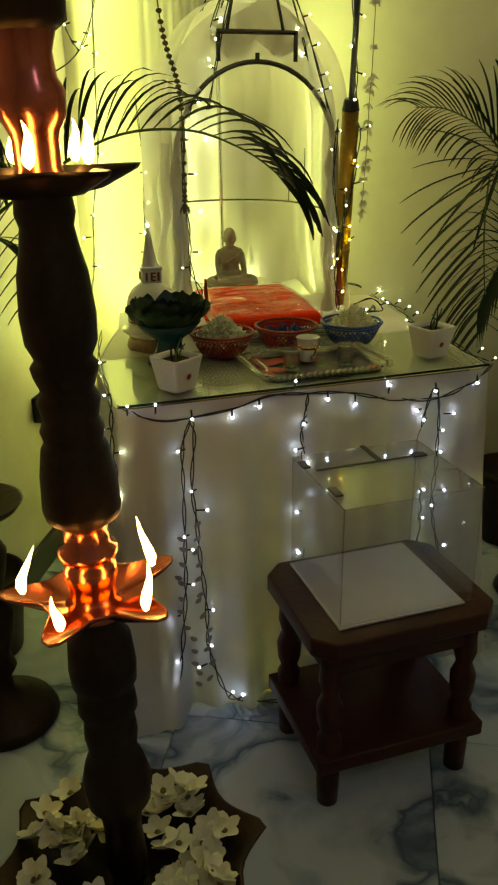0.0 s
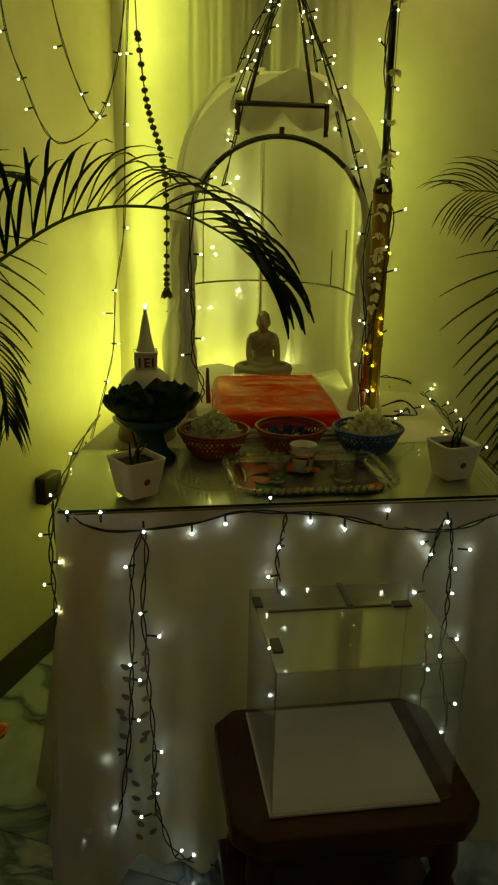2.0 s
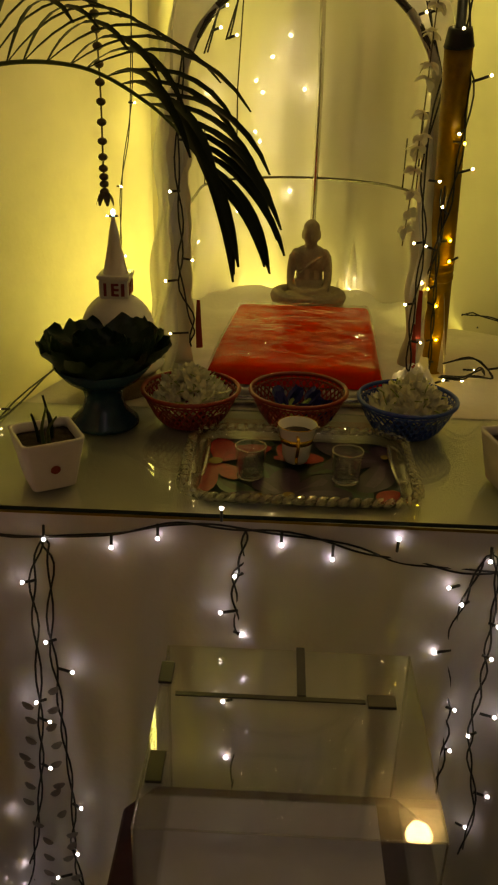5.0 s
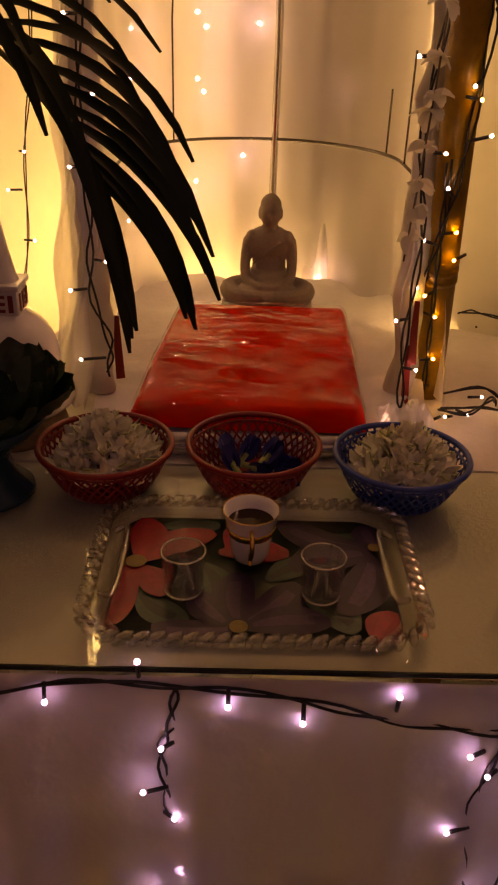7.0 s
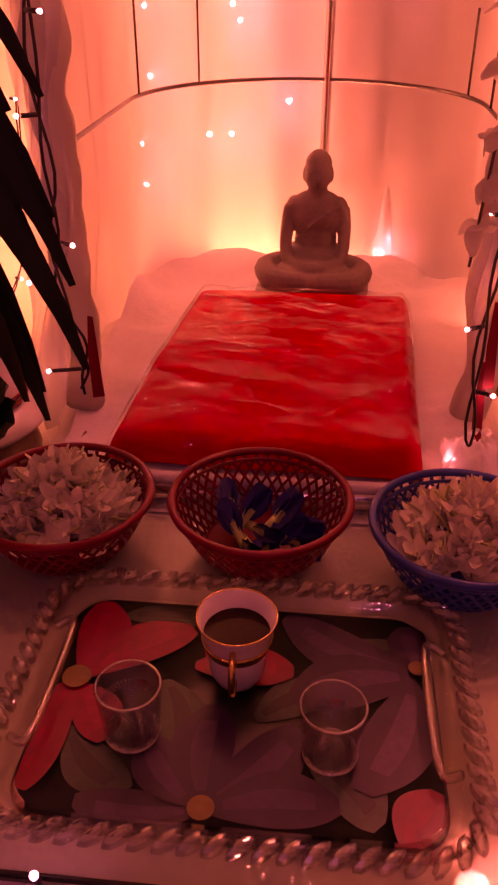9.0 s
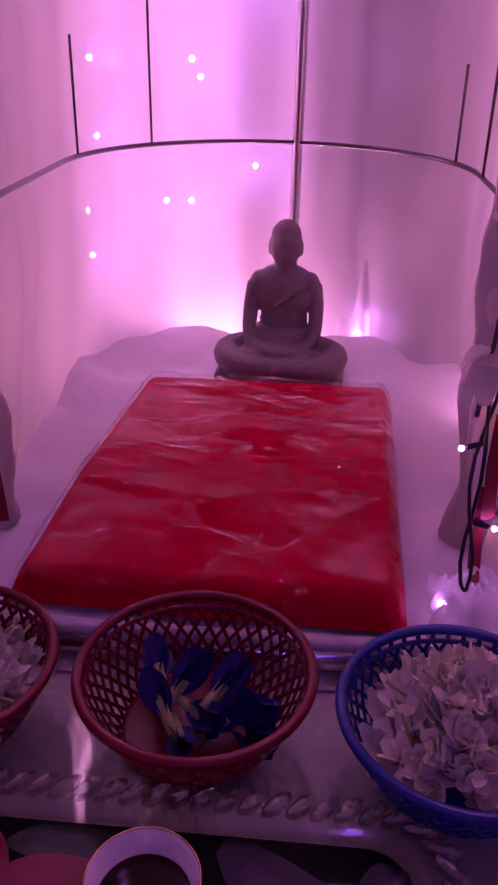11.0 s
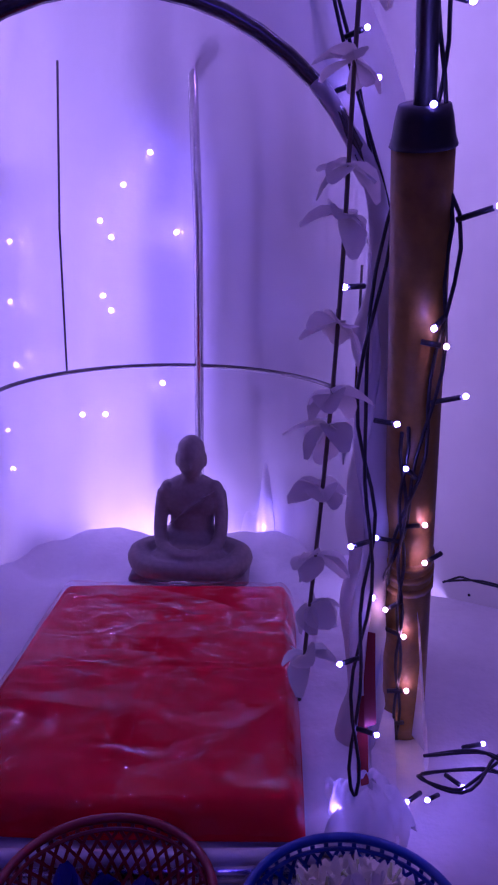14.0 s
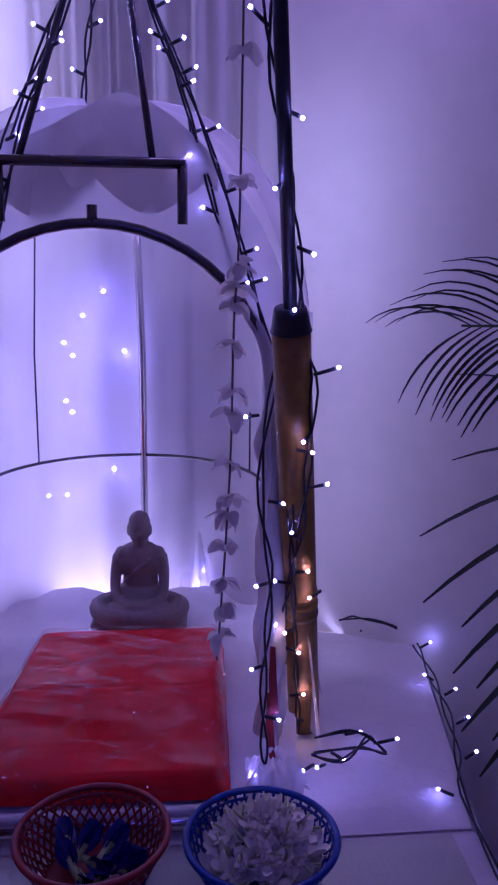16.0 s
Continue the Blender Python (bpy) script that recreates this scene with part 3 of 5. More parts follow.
def statue():
    """Seated figure with folded legs, one plain mesh."""
    bm = box(-0.082, -0.05, 0.0, 0.082, 0.05, 0.012, 0.006)
    for s in (-1, 1):
        tube(smooth_path([(s * 0.03, 0.01, 0.032), (s * 0.068, -0.012, 0.03), (s * 0.05, -0.05, 0.026), (-s * 0.01, -0.062, 0.028)]), 0.021, 10, bm=bm, taper=0.6)
        tube(smooth_path([(s * 0.037, 0.008, 0.116), (s * 0.0415, 0.0, 0.083), (s * 0.038, -0.022, 0.05), (s * 0.012, -0.05, 0.043)]), 0.0108, 10, bm=bm, taper=0.7)
        ball((s * 0.0315, 0.008, 0.117), (0.0125, 0.015, 0.015), bm)
        ball((s * 0.0192, 0.004, 0.162), (0.0028, 0.005, 0.011), bm)
    ball((0, 0.01, 0.04), (0.05, 0.04, 0.03), bm)
    ball((0, 0.009, 0.124), (0.033, 0.017, 0.017), bm)
    ball((0, 0.012, 0.07), (0.031, 0.026, 0.045), bm)
    ball((0, 0.01, 0.105), (0.041, 0.025, 0.036), bm)
    ball((0, -0.028, 0.03), (0.058, 0.036, 0.02), bm)
    ball((0, -0.048, 0.044), (0.02, 0.011, 0.008), bm)
    tube([(0, 0.008, 0.125), (0, 0.006, 0.15)], 0.014, 10, bm=bm)
    ball((0, 0.002, 0.164), (0.019, 0.022, 0.026), bm)
    ball((0, 0.006, 0.177), (0.0188, 0.021, 0.018), bm)
    ball((0, 0.007, 0.188), (0.012, 0.012, 0.008), bm)
    ball((0, -0.0195, 0.159), (0.0026, 0.004, 0.006), bm)
    tube(smooth_path([(0.035, -0.012, 0.125), (0.0, -0.018, 0.10), (-0.03, -0.014, 0.075)]), 0.0018, 8, bm=bm)
    bmesh.ops.recalc_face_normals(bm, faces=bm.faces[:])
    ob = tagged(part("buddha_statue", bm, CLAY), "grey-brown seated statue with folded legs behind the orange parcel", "statue")
    ob.matrix_world = pose(0.766, 2.49, 0.842, 0, 0, -3)
    mod = ob.modifiers.new("merge", "REMESH")
    mod.mode, mod.voxel_size, mod.use_smooth_shade = "VOXEL", 0.0022, True
    soft = ob.modifiers.new("soften", "SMOOTH")
    soft.iterations = 4


def parcel():
    ob = thing("robe_parcel", "orange-red folded robe wrapped in shiny clear film", "parcel")
    c = [Vector((0.568, 2.003, 0)), Vector((0.889, 1.998, 0)), Vector((0.905, 2.405, 0)), Vector((0.605, 2.398, 0))]
    n = 170
    rng = random.Random(12)
    creases = []
    for k in range(150):
        p, a = Vector((rng.uniform(0.57, 0.9), rng.uniform(2.0, 2.4), 0)), rng.choice((0.1, 0.25, 0.8, 1.35, 1.9, 2.6, 2.95)) + rng.uniform(-0.25, 0.25)
        creases.append((p, Vector((math.cos(a), math.sin(a), 0)), rng.uniform(0.008, 0.045), rng.uniform(0.003, 0.009), rng.uniform(0.0005, 0.0022)))

    for k in range(90):
        a = rng.uniform(0, math.pi)
        creases.append((Vector((rng.uniform(0.57, 0.895), rng.uniform(2.0, 2.07), 0)), Vector((math.cos(a), math.sin(a), 0)), rng.uniform(0.006, 0.024), rng.uniform(0.002, 0.005), rng.uniform(0.0008, 0.0024)))

    def ridges(p):
        h = 0.0
        for q, d, half, wide, high in creases:
            e = Vector((p.x - q.x, p.y - q.y, 0))
            s = e.dot(d) / half
            if abs(s) < 1:
                t = abs(e.x * d.y - e.y * d.x) / wide
                if t < 1:
                    h += 0.9 * high * (1 - t) * (1 - s * s)
        return h

    def skin(u0, u1, lift, wrinkle, steps):
        rows = []
        for j in range(n + 1):
            v = j / n
            row = []
            for i in range(steps + 1):
                u = u0 + (u1 - u0) * i / steps
                p = c[0].lerp(c[1], u).lerp(c[3].lerp(c[2], u), v)
                ex, ey = min(u, 1 - u) * 0.31, min(v, 1 - v) * 0.4
                edge = min(1, ex / 0.020) * min(1, ey / (0.022 if v < 0.5 else 0.03))
                soft = 0.004 * noise.noise(Vector((p.x * 9, p.y * 9, 0)))
                fine = ridges(p) + 0.0045 * abs(noise.noise(Vector((p.x * 15, p.y * 11, 2)))) + 0.004 * (1 - abs(noise.noise(Vector(((p.x + p.y) * 14, (p.x - p.y) * 8, 4))))) + 0.003 * max(0, 1 - ey / 0.04) * abs(noise.noise(Vector((p.x * 30, p.y * 18, 6)))) if wrinkle else 0.0
                fold = 0.0002 * (1 - min(1, abs(u - 0.5) / 0.03)) + 0.0012 * (1 - min(1, abs(v - 0.48) / 0.02))
                z = 0.832 + (0.026 + 0.017 * min(1, v * 2.5)) * (1 - (1 - edge) ** 2.2) + soft - fold + lift + wrinkle * fine
                row.append((p.x + (lift * 0.6 if u > 0.97 else -lift * 0.6 if u < 0.03 else 0), p.y - (lift * 0.6 if v < 0.03 else 0), z))
            rows.append(row)
        return sheet(rows)
    part("robe_half", skin(0, 0.4999, 0, 0, 40), ORANGE, ob)
    part("robe_half", skin(0.5001, 1, 0, 0, 40), ORANGE, ob)
    film = part("clear_film", skin(0.01, 0.99, 0.002, 1.0, 150), FILM, ob, "crinkled clear film")
    film.visible_shadow = False


canopy()
statue()
parcel()


# ---- umbrella post ----
def post():
    ob = thing("canopy_post", "leaning round wooden post with a black cap and dark tube", "post")
    a, b = Vector((1.008, 2.192, 0.797)), Vector((0.953, 2.03, 1.375))
    d = (b - a).normalized()
    pts = [a.lerp(b, i / 14) for i in range(15)]
    part("wooden_shaft", tube(pts, 0.0215, 20), WOOD, ob)
    part("cap", tube([b + d * 0.0, b + d * 0.006, b + d * 0.018, b + d * 0.026], 0.0232, 20, taper=0.75), BLACK, ob)
    part("upper_tube", tube([b + d * 0.01, b + d * 0.9], 0.0074, 12), BLACK, ob)
    for f in (0.36, 0.385, 0.41):
        part("band", tube([a.lerp(b, f - 0.006), a.lerp(b, f), a.lerp(b, f + 0.006)], 0.0232, 20), WOOD, ob)
    return a, b, d


POST_A, POST_B, POST_D = post()


# ---- stool and clear case ----
def stool():
    ob = thing("wooden_stool", "dark red-brown square stool with turned legs and a low shelf", "stool")
    x0, y0, x1, y1, h = 0.515, 1.155, 0.925, 1.485, 0.43
    bm = bmesh.new()
    c = 0.04
    ring = [(x0 + c, y0), (x1 - c, y0), (x1, y0 + c), (x1, y1 - c), (x1 - c, y1), (x0 + c, y1), (x0, y1 - c), (x0, y0 + c)]
    up, down = [bm.verts.new((x, y, h)) for x, y in ring], [bm.verts.new((x, y, h - 0.042)) for x, y in ring]
    bm.faces.new(up), bm.faces.new(down[::-1])
    for i in range(8):
        bm.faces.new((up[i - 1], down[i - 1], down[i], up[i]))
    bmesh.ops.recalc_face_normals(bm, faces=bm.faces[:])
    bmesh.ops.bevel(bm, geom=bm.edges[:], offset=0.005, segments=2, affect="EDGES", profile=0.5)
    part("seat", bm, REDWOOD, ob)
    prof = [(0.0, 0), (0.022, 0), (0.024, 0.05), (0.026, 0.17), (0.018, 0.185), (0.026, 0.21), (0.028, 0.25), (0.017, 0.28), (0.025, 0.31), (0.022, 0.35), (0.026, 0.388), (0, 0.388)]
    for x in (x0 + 0.05, x1 - 0.05):
        for y in (y0 + 0.05, y1 - 0.05):
            part("leg", lathe(prof, 16, (x, y, 0)), REDWOOD, ob)
    part("shelf", box(x0 + 0.012, y0 + 0.012, 0.105, x1 - 0.012, y1 - 0.012, 0.14, 0.004), REDWOOD, ob)
    for (xa, ya, xb, yb) in ((x0 + 0.05, y0 + 0.035, x1 - 0.05, y0 + 0.055), (x0 + 0.05, y1 - 0.055, x1 - 0.05, y1 - 0.035), (x0 + 0.035, y0 + 0.05, x0 + 0.055, y1 - 0.05), (x1 - 0.055, y0 + 0.05, x1 - 0.035, y1 - 0.05)):
        part("apron", box(xa, ya, h - 0.10, xb, yb, h - 0.04, 0.003), REDWOOD, ob)

    case = thing("acrylic_case", "clear acrylic display case with dark hinges on a stool", "display case")
    bx0, by0, bx1, by1, bz0, bz1 = 0.578, 1.2, 0.875, 1.462, 0.431, 0.69
    t = 0.003
    part("base_panel", box(bx0 - 0.002, by0 - 0.002, bz0, bx1 - 0.018, by1 + 0.002, bz0 + 0.005, 0.001), WHITEPANEL, case, "white base panel", smooth=False)
    z0 = bz0 + 0.006
    for a in ((bx0, by0, z0, bx1, by0 + t, bz1), (bx0, by1 - t, z0, bx1, by1, bz1), (bx0, by0 + t, z0, bx0 + t, by1 - t, bz1), (bx1 - t, by0 + t, z0, bx1, by1 - t, bz1), (bx0, by0, bz1 + 0.0005, bx1, by1, bz1 + 0.0035)):
        part("panel", box(*a), ACRYLIC, case, smooth=False).visible_shadow = False
    for x in (bx0 + 0.001, bx1 - 0.001):
        for y in (by0 + 0.001, by1 - 0.001):
            part("edge", tube([(x, y, z0), (x, y, bz1)], 0.0014, 6), PLASTIC, case)
        part("edge", tube([(x, by0, bz1 + 0.002), (x, by1, bz1 + 0.002)], 0.0013, 6), PLASTIC, case)
    for y in (by0, by1):
        part("edge", tube([(bx0, y, bz1 + 0.002), (bx1, y, bz1 + 0.002)], 0.0013, 6), PLASTIC, case)
        part("edge", tube([(bx0, y, z0 + 0.001), (bx1, y, z0 + 0.001)], 0.0013, 6), PLASTIC, case)
    for a in ((bx0 - 0.002, by1 - 0.07, bz1 + 0.004, bx0 + 0.014, by1 - 0.035, bz1 + 0.008), (bx0 + 0.005, by0 + 0.05, bz1 + 0.004, bx0 + 0.022, by0 + 0.09, bz1 + 0.008), (bx1 - 0.06, by1 - 0.095, bz1 + 0.004, bx1 - 0.028, by1 - 0.075, bz1 + 0.008)):
        part("hinge", box(*a, 0.001), BLACK, case, smooth=False)
    part("seam", box(bx0 + 0.02, by1 - 0.088, bz1 + 0.004, bx1 - 0.062, by1 - 0.082, bz1 + 0.006), BLACK, case, smooth=False)
    part("clasp", box(bx0 + 0.158, by1 - 0.081, bz1 + 0.004, bx0 + 0.168, by1 + 0.002, bz1 + 0.007), BLACK, case, smooth=False)


stool()


# ---- offerings on the glass ----
GT = TOP + 0.0085


def ribbon(points, normals, half, thick, bm):
    """A flat bar of given half width and thickness along points."""
    pts = [Vector(p) for p in points]
    rings = []
    for k, p in enumerate(pts):
        d = (pts[min(k + 1, len(pts) - 1)] - pts[max(k - 1, 0)]).normalized()
        nrm = Vector(normals[k])
        s = d.cross(nrm).normalized() * half
        rings.append([bm.verts.new(p + s), bm.verts.new(p - s), bm.verts.new(p - s + nrm * thick), bm.verts.new(p + s + nrm * thick)])
    for a, b in zip(rings, rings[1:]):
        for i in range(4):
            bm.faces.new((a[i], a[(i + 1) % 4], b[(i + 1) % 4], b[i]))
    return bm


def basket(x, y, mat, label, r=0.079, h=0.052):
    ob = thing("plastic_basket", label, "basket", "baskets on the glass", (x, y, GT))

    def wall_at(a, f):
        q = 0.050 + (r - 0.050) * f ** 0.75
        return Vector((q * math.cos(a), q * math.sin(a), 0.004 + h * f))
    part("rim", tube([(r * math.cos(a), r * math.sin(a), 0.004 + h) for a in [math.tau * i / 48 for i in range(48)]], 0.0038, 8, True), mat, ob)
    bm = bmesh.new()
    for s in (1, -1):
        for k in range(40):
            pts, nn = [], []
            for j in range(7):
                f = j / 6 * 0.86
                a = math.tau * k / 40 + s * f * 0.55
                pts.append(wall_at(a, f))
                nn.append((math.cos(a), math.sin(a), -0.35))
            ribbon(pts, nn, 0.0013, 0.0012, bm)
    part("lattice", bm, mat, ob, smooth=False)
    bm = bmesh.new()
    for k in range(44):
        a = math.tau * k / 44
        ribbon([wall_at(a, 0.84), wall_at(a, 1.0)], [(math.cos(a), math.sin(a), 0)] * 2, 0.0017, 0.0012, bm)
    tube([wall_at(math.tau * i / 48, 0.85) for i in range(48)], 0.0018, 6, True, bm)
    part("rim_lattice", bm, mat, ob, smooth=False)
    part("bottom", lathe([(0, 0.002), (0.050, 0.002), (0.052, 0.006), (0.049, 0.006), (0, 0.004)], 32), mat, ob)


def petal_mesh(bm, at, turn, length, width, curl):
    """A cupped petal of ten faces."""
    m = Matrix.Translation(at) @ turn.to_matrix().to_4x4()
    rows = []
    for j in range(5):
        f = j / 4
        w = width * math.sin(math.pi * (0.12 + 0.8 * f)) ** 0.8
        zz = curl * length * f * f
        rows.append([m @ Vector((-w, length * f, zz + w * 0.4)), m @ Vector((0, length * f, zz)), m @ Vector((w, length * f, zz + w * 0.4))])
    sheet(rows, bm)


def flower_pile(x, y, seed, n=150, r=0.056, h=0.074):
    rng = random.Random(seed)
    ob = tagged(part("white_flowers", build_pile(rng, n, r, h), PETAL), "heap of cream-white jasmine blossoms filling a basket", "flowers", kind="stuff")
    ob.matrix_world = pose(x, y, GT)
    bm = bmesh.new()
    for k in range(44):
        a, q = rng.uniform(0, math.tau), math.sqrt(rng.random()) * r * 0.95
        p = Vector((q * math.cos(a), q * math.sin(a), 0.03 + (h - 0.03) * (1 - (q / r) ** 2) * 0.9 + 0.006))
        d = Vector((rng.uniform(-1, 1), rng.uniform(-1, 1), rng.uniform(0.1, 0.6))).normalized() * 0.022
        tube([p, p + d * 0.5 + Vector((0, 0, 0.001)), p + d], 0.0012, 5, bm=bm)
    stems = tagged(part("flower_stalks", bm, SEPAL), "pale green flower stalks among white blossoms", "flowers", kind="stuff")
    stems.matrix_world = pose(x, y, GT)


def build_pile(rng, n, r, h):
    bm = bmesh.new()
    for k in range(n):
        a, q = rng.uniform(0, math.tau), math.sqrt(rng.random()) * r
        z = 0.028 + (h - 0.038) * (1 - (q / r) ** 2) * rng.uniform(0.75, 1.0) + 0.018 * (1 - q / r)
        base = Vector((q * math.cos(a), q * math.sin(a), z))
        tilt = Euler((rng.uniform(-0.7, 0.7), rng.uniform(-0.7, 0.7), rng.uniform(0, 6.3))).to_matrix()
        for i in range(5):
            t = (tilt @ Euler((rng.uniform(0.2, 0.7), 0, math.tau * i / 5 + rng.uniform(-0.2, 0.2)), "XYZ").to_matrix())
            petal_mesh(bm, base, (tilt @ Euler((0, 0, math.tau * i / 5)).to_matrix() @ Euler((rng.uniform(0.2, 0.8), 0, 0)).to_matrix()).to_euler(), rng.uniform(0.015, 0.025), rng.uniform(0.0045, 0.0068), 0.3)
    return bm


def blue_flower(x, y, z, rz, rx):
    ob = thing("blue_pea_flower", "deep blue pea blossom with a pale green base", "flower", "blue blossoms in the basket")
    bm = bmesh.new()
    for i in range(4):
        petal_mesh(bm, (0, 0.008, 0), Euler((0.25 * (i % 2), 0.9 * (i - 1.5), 0.2 * (i - 1.5))), 0.034, 0.011, 0.15)
    part("petals", bm, BLUEPETAL, ob)
    part("sepal", tube([(0, -0.012, 0), (0, 0.0, 0), (0, 0.018, 0.002)], 0.0035, 8, taper=1.3), SEPAL, ob)
    ob.matrix_world = pose(x, y, z, rx, 0, rz)


basket(0.56, 1.905, REDBASKET, "dark red lattice basket heaped with white blossoms")
basket(0.737, 1.915, REDBASKET, "dark red lattice basket with a few blue blossoms")
basket(0.913, 1.895, BLUEBASKET, "blue lattice basket heaped with white blossoms")
flower_pile(0.56, 1.905, 3)
flower_pile(0.917, 1.892, 5)
for k in range(9):
    rng = random.Random(20 + k)
    blue_flower(0.716 + 0.013 * (k % 4) + rng.uniform(-0.006, 0.006), 1.897 + 0.014 * (k // 4) + rng.uniform(-0.005, 0.005), GT + 0.019 + 0.006 * (k // 3), rng.uniform(-70, 70) + (180 if k % 2 else 0), rng.uniform(-5, 35))


def rounded(x0, y0, x1, y1, r, n=8):
    out = []
    for cx, cy, a0 in ((x1 - r, y0 + r, -90), (x1 - r, y1 - r, 0), (x0 + r, y1 - r, 90), (x0 + r, y0 + r, 180)):
        for i in range(n + 1):
            a = math.radians(a0 + 90 * i / n)
            out.append((cx + r * math.cos(a), cy + r * math.sin(a)))
    return out


def flat(ring, z0, z1):
    bm = bmesh.new()
    up, down = [bm.verts.new((x, y, z1)) for x, y in ring], [bm.verts.new((x, y, z0)) for x, y in ring]
    bm.faces.new(up), bm.faces.new(down[::-1])
    for i in range(len(ring)):
        bm.faces.new((up[i - 1], down[i - 1], down[i], up[i]))
    bmesh.ops.recalc_face_normals(bm, faces=bm.faces[:])
    return bm


def tray():
    ob = thing("serving_tray", "clear plastic tray printed with purple and red flowers", "tray")
    x0, y0, x1, y1 = 0.570, 1.611, 0.904, 1.850
    part("print_sheet", flat(rounded(x0 + 0.024, y0 + 0.018, x1 - 0.024, y1 - 0.018, 0.03), GT, GT + 0.0012), PRINTDARK, ob, "dark green printed ground")
    z = GT + 0.0013
    # each printed petal: base, tip, half width, bend, material, streak
    leaf, plum, red = (PRINTGREEN, PRINTDARK), (PRINTPURPLE, PRINTLILAC), (PRINTRED, PRINTROSE)
    petals = (((0.636, 1.815), (0.70, 1.818), 0.016, 0.1, leaf), ((0.81, 1.80), (0.876, 1.79), 0.017, -0.1, leaf), ((0.68, 1.75), (0.70, 1.69), 0.018, 0.2, leaf), ((0.79, 1.69), (0.835, 1.645), 0.02, 0.2, leaf), ((0.75, 1.72), (0.80, 1.755), 0.017, 0.1, leaf), ((0.62, 1.70), (0.672, 1.655), 0.018, -0.2, leaf),
              ((0.866, 1.776), (0.765, 1.825), 0.022, 0.25, plum), ((0.866, 1.770), (0.775, 1.742), 0.026, -0.15, plum), ((0.864, 1.765), (0.825, 1.668), 0.025, 0.15, plum), ((0.868, 1.78), (0.862, 1.822), 0.018, 0.0, plum),
              ((0.70, 1.765), (0.775, 1.766), 0.020, 0.1, red), ((0.71, 1.77), (0.735, 1.825), 0.016, 0.1, red), ((0.616, 1.75), (0.617, 1.827), 0.021, -0.15, red), ((0.622, 1.748), (0.694, 1.802), 0.021, 0.2, red), ((0.613, 1.74), (0.600, 1.648), 0.026, -0.2, red), ((0.618, 1.738), (0.648, 1.690), 0.018, 0.1, red), ((0.850, 1.628), (0.873, 1.672), 0.017, 0.1, red),
              ((0.722, 1.646), (0.640, 1.643), 0.017, 0.2, plum), ((0.722, 1.648), (0.721, 1.728), 0.022, 0.12, plum), ((0.724, 1.648), (0.782, 1.712), 0.022, -0.15, plum), ((0.726, 1.645), (0.810, 1.655), 0.021, 0.15, plum), ((0.715, 1.647), (0.676, 1.695), 0.018, 0.1, plum))
    for layer, (base, tip, half, bend, mats) in enumerate(petals):
        base, tip = Vector((*base, 0)), Vector((*tip, 0))
        d = tip - base
        across = Vector((-d.y, d.x, 0)).normalized()
        petal = None
        for width, mat, lift in ((1.0, mats[0], 0.0), (0.34, mats[1], 0.0001)):
            left, right = [], []
            for k in range(13):
                f = k / 12 if width == 1.0 else 0.12 + 0.7 * k / 12
                mid = base + d * f + across * bend * half * 2 * math.sin(math.pi * f)
                w = half * width * math.sin(math.pi * (0.06 + 0.9 * f) ** 1.25) ** 0.7
                for side, sign in ((left, 1), (right, -1)):
                    p = mid + across * w * sign
                    side.append(Vector((min(max(p.x, x0 + 0.027), x1 - 0.027), min(max(p.y, y0 + 0.021), y1 - 0.021), z + 0.0002 * layer + lift)))
            ob_part = part("printed_petal" if petal is None else "petal_streak", sheet([left, right]), mat, petal or ob, smooth=False)
            petal = petal or ob_part
    for fx, fy, size in ((0.722, 1.645, 0.009), (0.614, 1.743, 0.011), (0.868, 1.776, 0.007)):
        bm = bmesh.new()
        bmesh.ops.create_circle(bm, cap_ends=True, segments=14, radius=size, matrix=Matrix.Translation((fx, fy, z + 0.005)))
        part("printed_centre", bm, PRINTYELLOW, ob, smooth=False)
    # clear slope and rope rim
    a = [(x, y, GT + 0.006) for x, y in rounded(x0 + 0.026, y0 + 0.02, x1 - 0.026, y1 - 0.02, 0.03)]
    b = [(x, y, GT + 0.014) for x, y in rounded(x0 + 0.004, y0 + 0.004, x1 - 0.004, y1 - 0.004, 0.045)]
    c = [(x, y, GT + 0.016) for x, y in rounded(x0 + 0.005, y0 + 0.005, x1 - 0.005, y1 - 0.005, 0.045)]
    d = [(x, y, GT + 0.0085) for x, y in rounded(x0 + 0.027, y0 + 0.021, x1 - 0.027, y1 - 0.021, 0.03)]
    part("clear_slope", sheet([a, b, c, d, a], closed=True), PLASTIC, ob)
    ring = [Vector((*p, 0)) for p in rounded(x0 + 0.004, y0 + 0.004, x1 - 0.004, y1 - 0.004, 0.045, 12)]
    total = sum((ring[i] - ring[i - 1]).length for i in range(len(ring)))
    bm = bmesh.new()
    count = 70
    for k in range(count):
        s = total * k / count
        for i in range(len(ring)):
            p, q = ring[i], ring[(i + 1) % len(ring)]
            if s <= (q - p).length:
                break
            s -= (q - p).length
        at, dr = p.lerp(q, s / max((q - p).length, 1e-6)), (q - p).normalized()
        ball((at.x, at.y, GT + 0.0155), (0.0125, 0.0050, 0.0066), bm, 8, 6, Euler((0, 0, math.atan2(dr.y, dr.x) + 0.75)))
    part("rope_rim", bm, ROPE, ob, smooth=False)
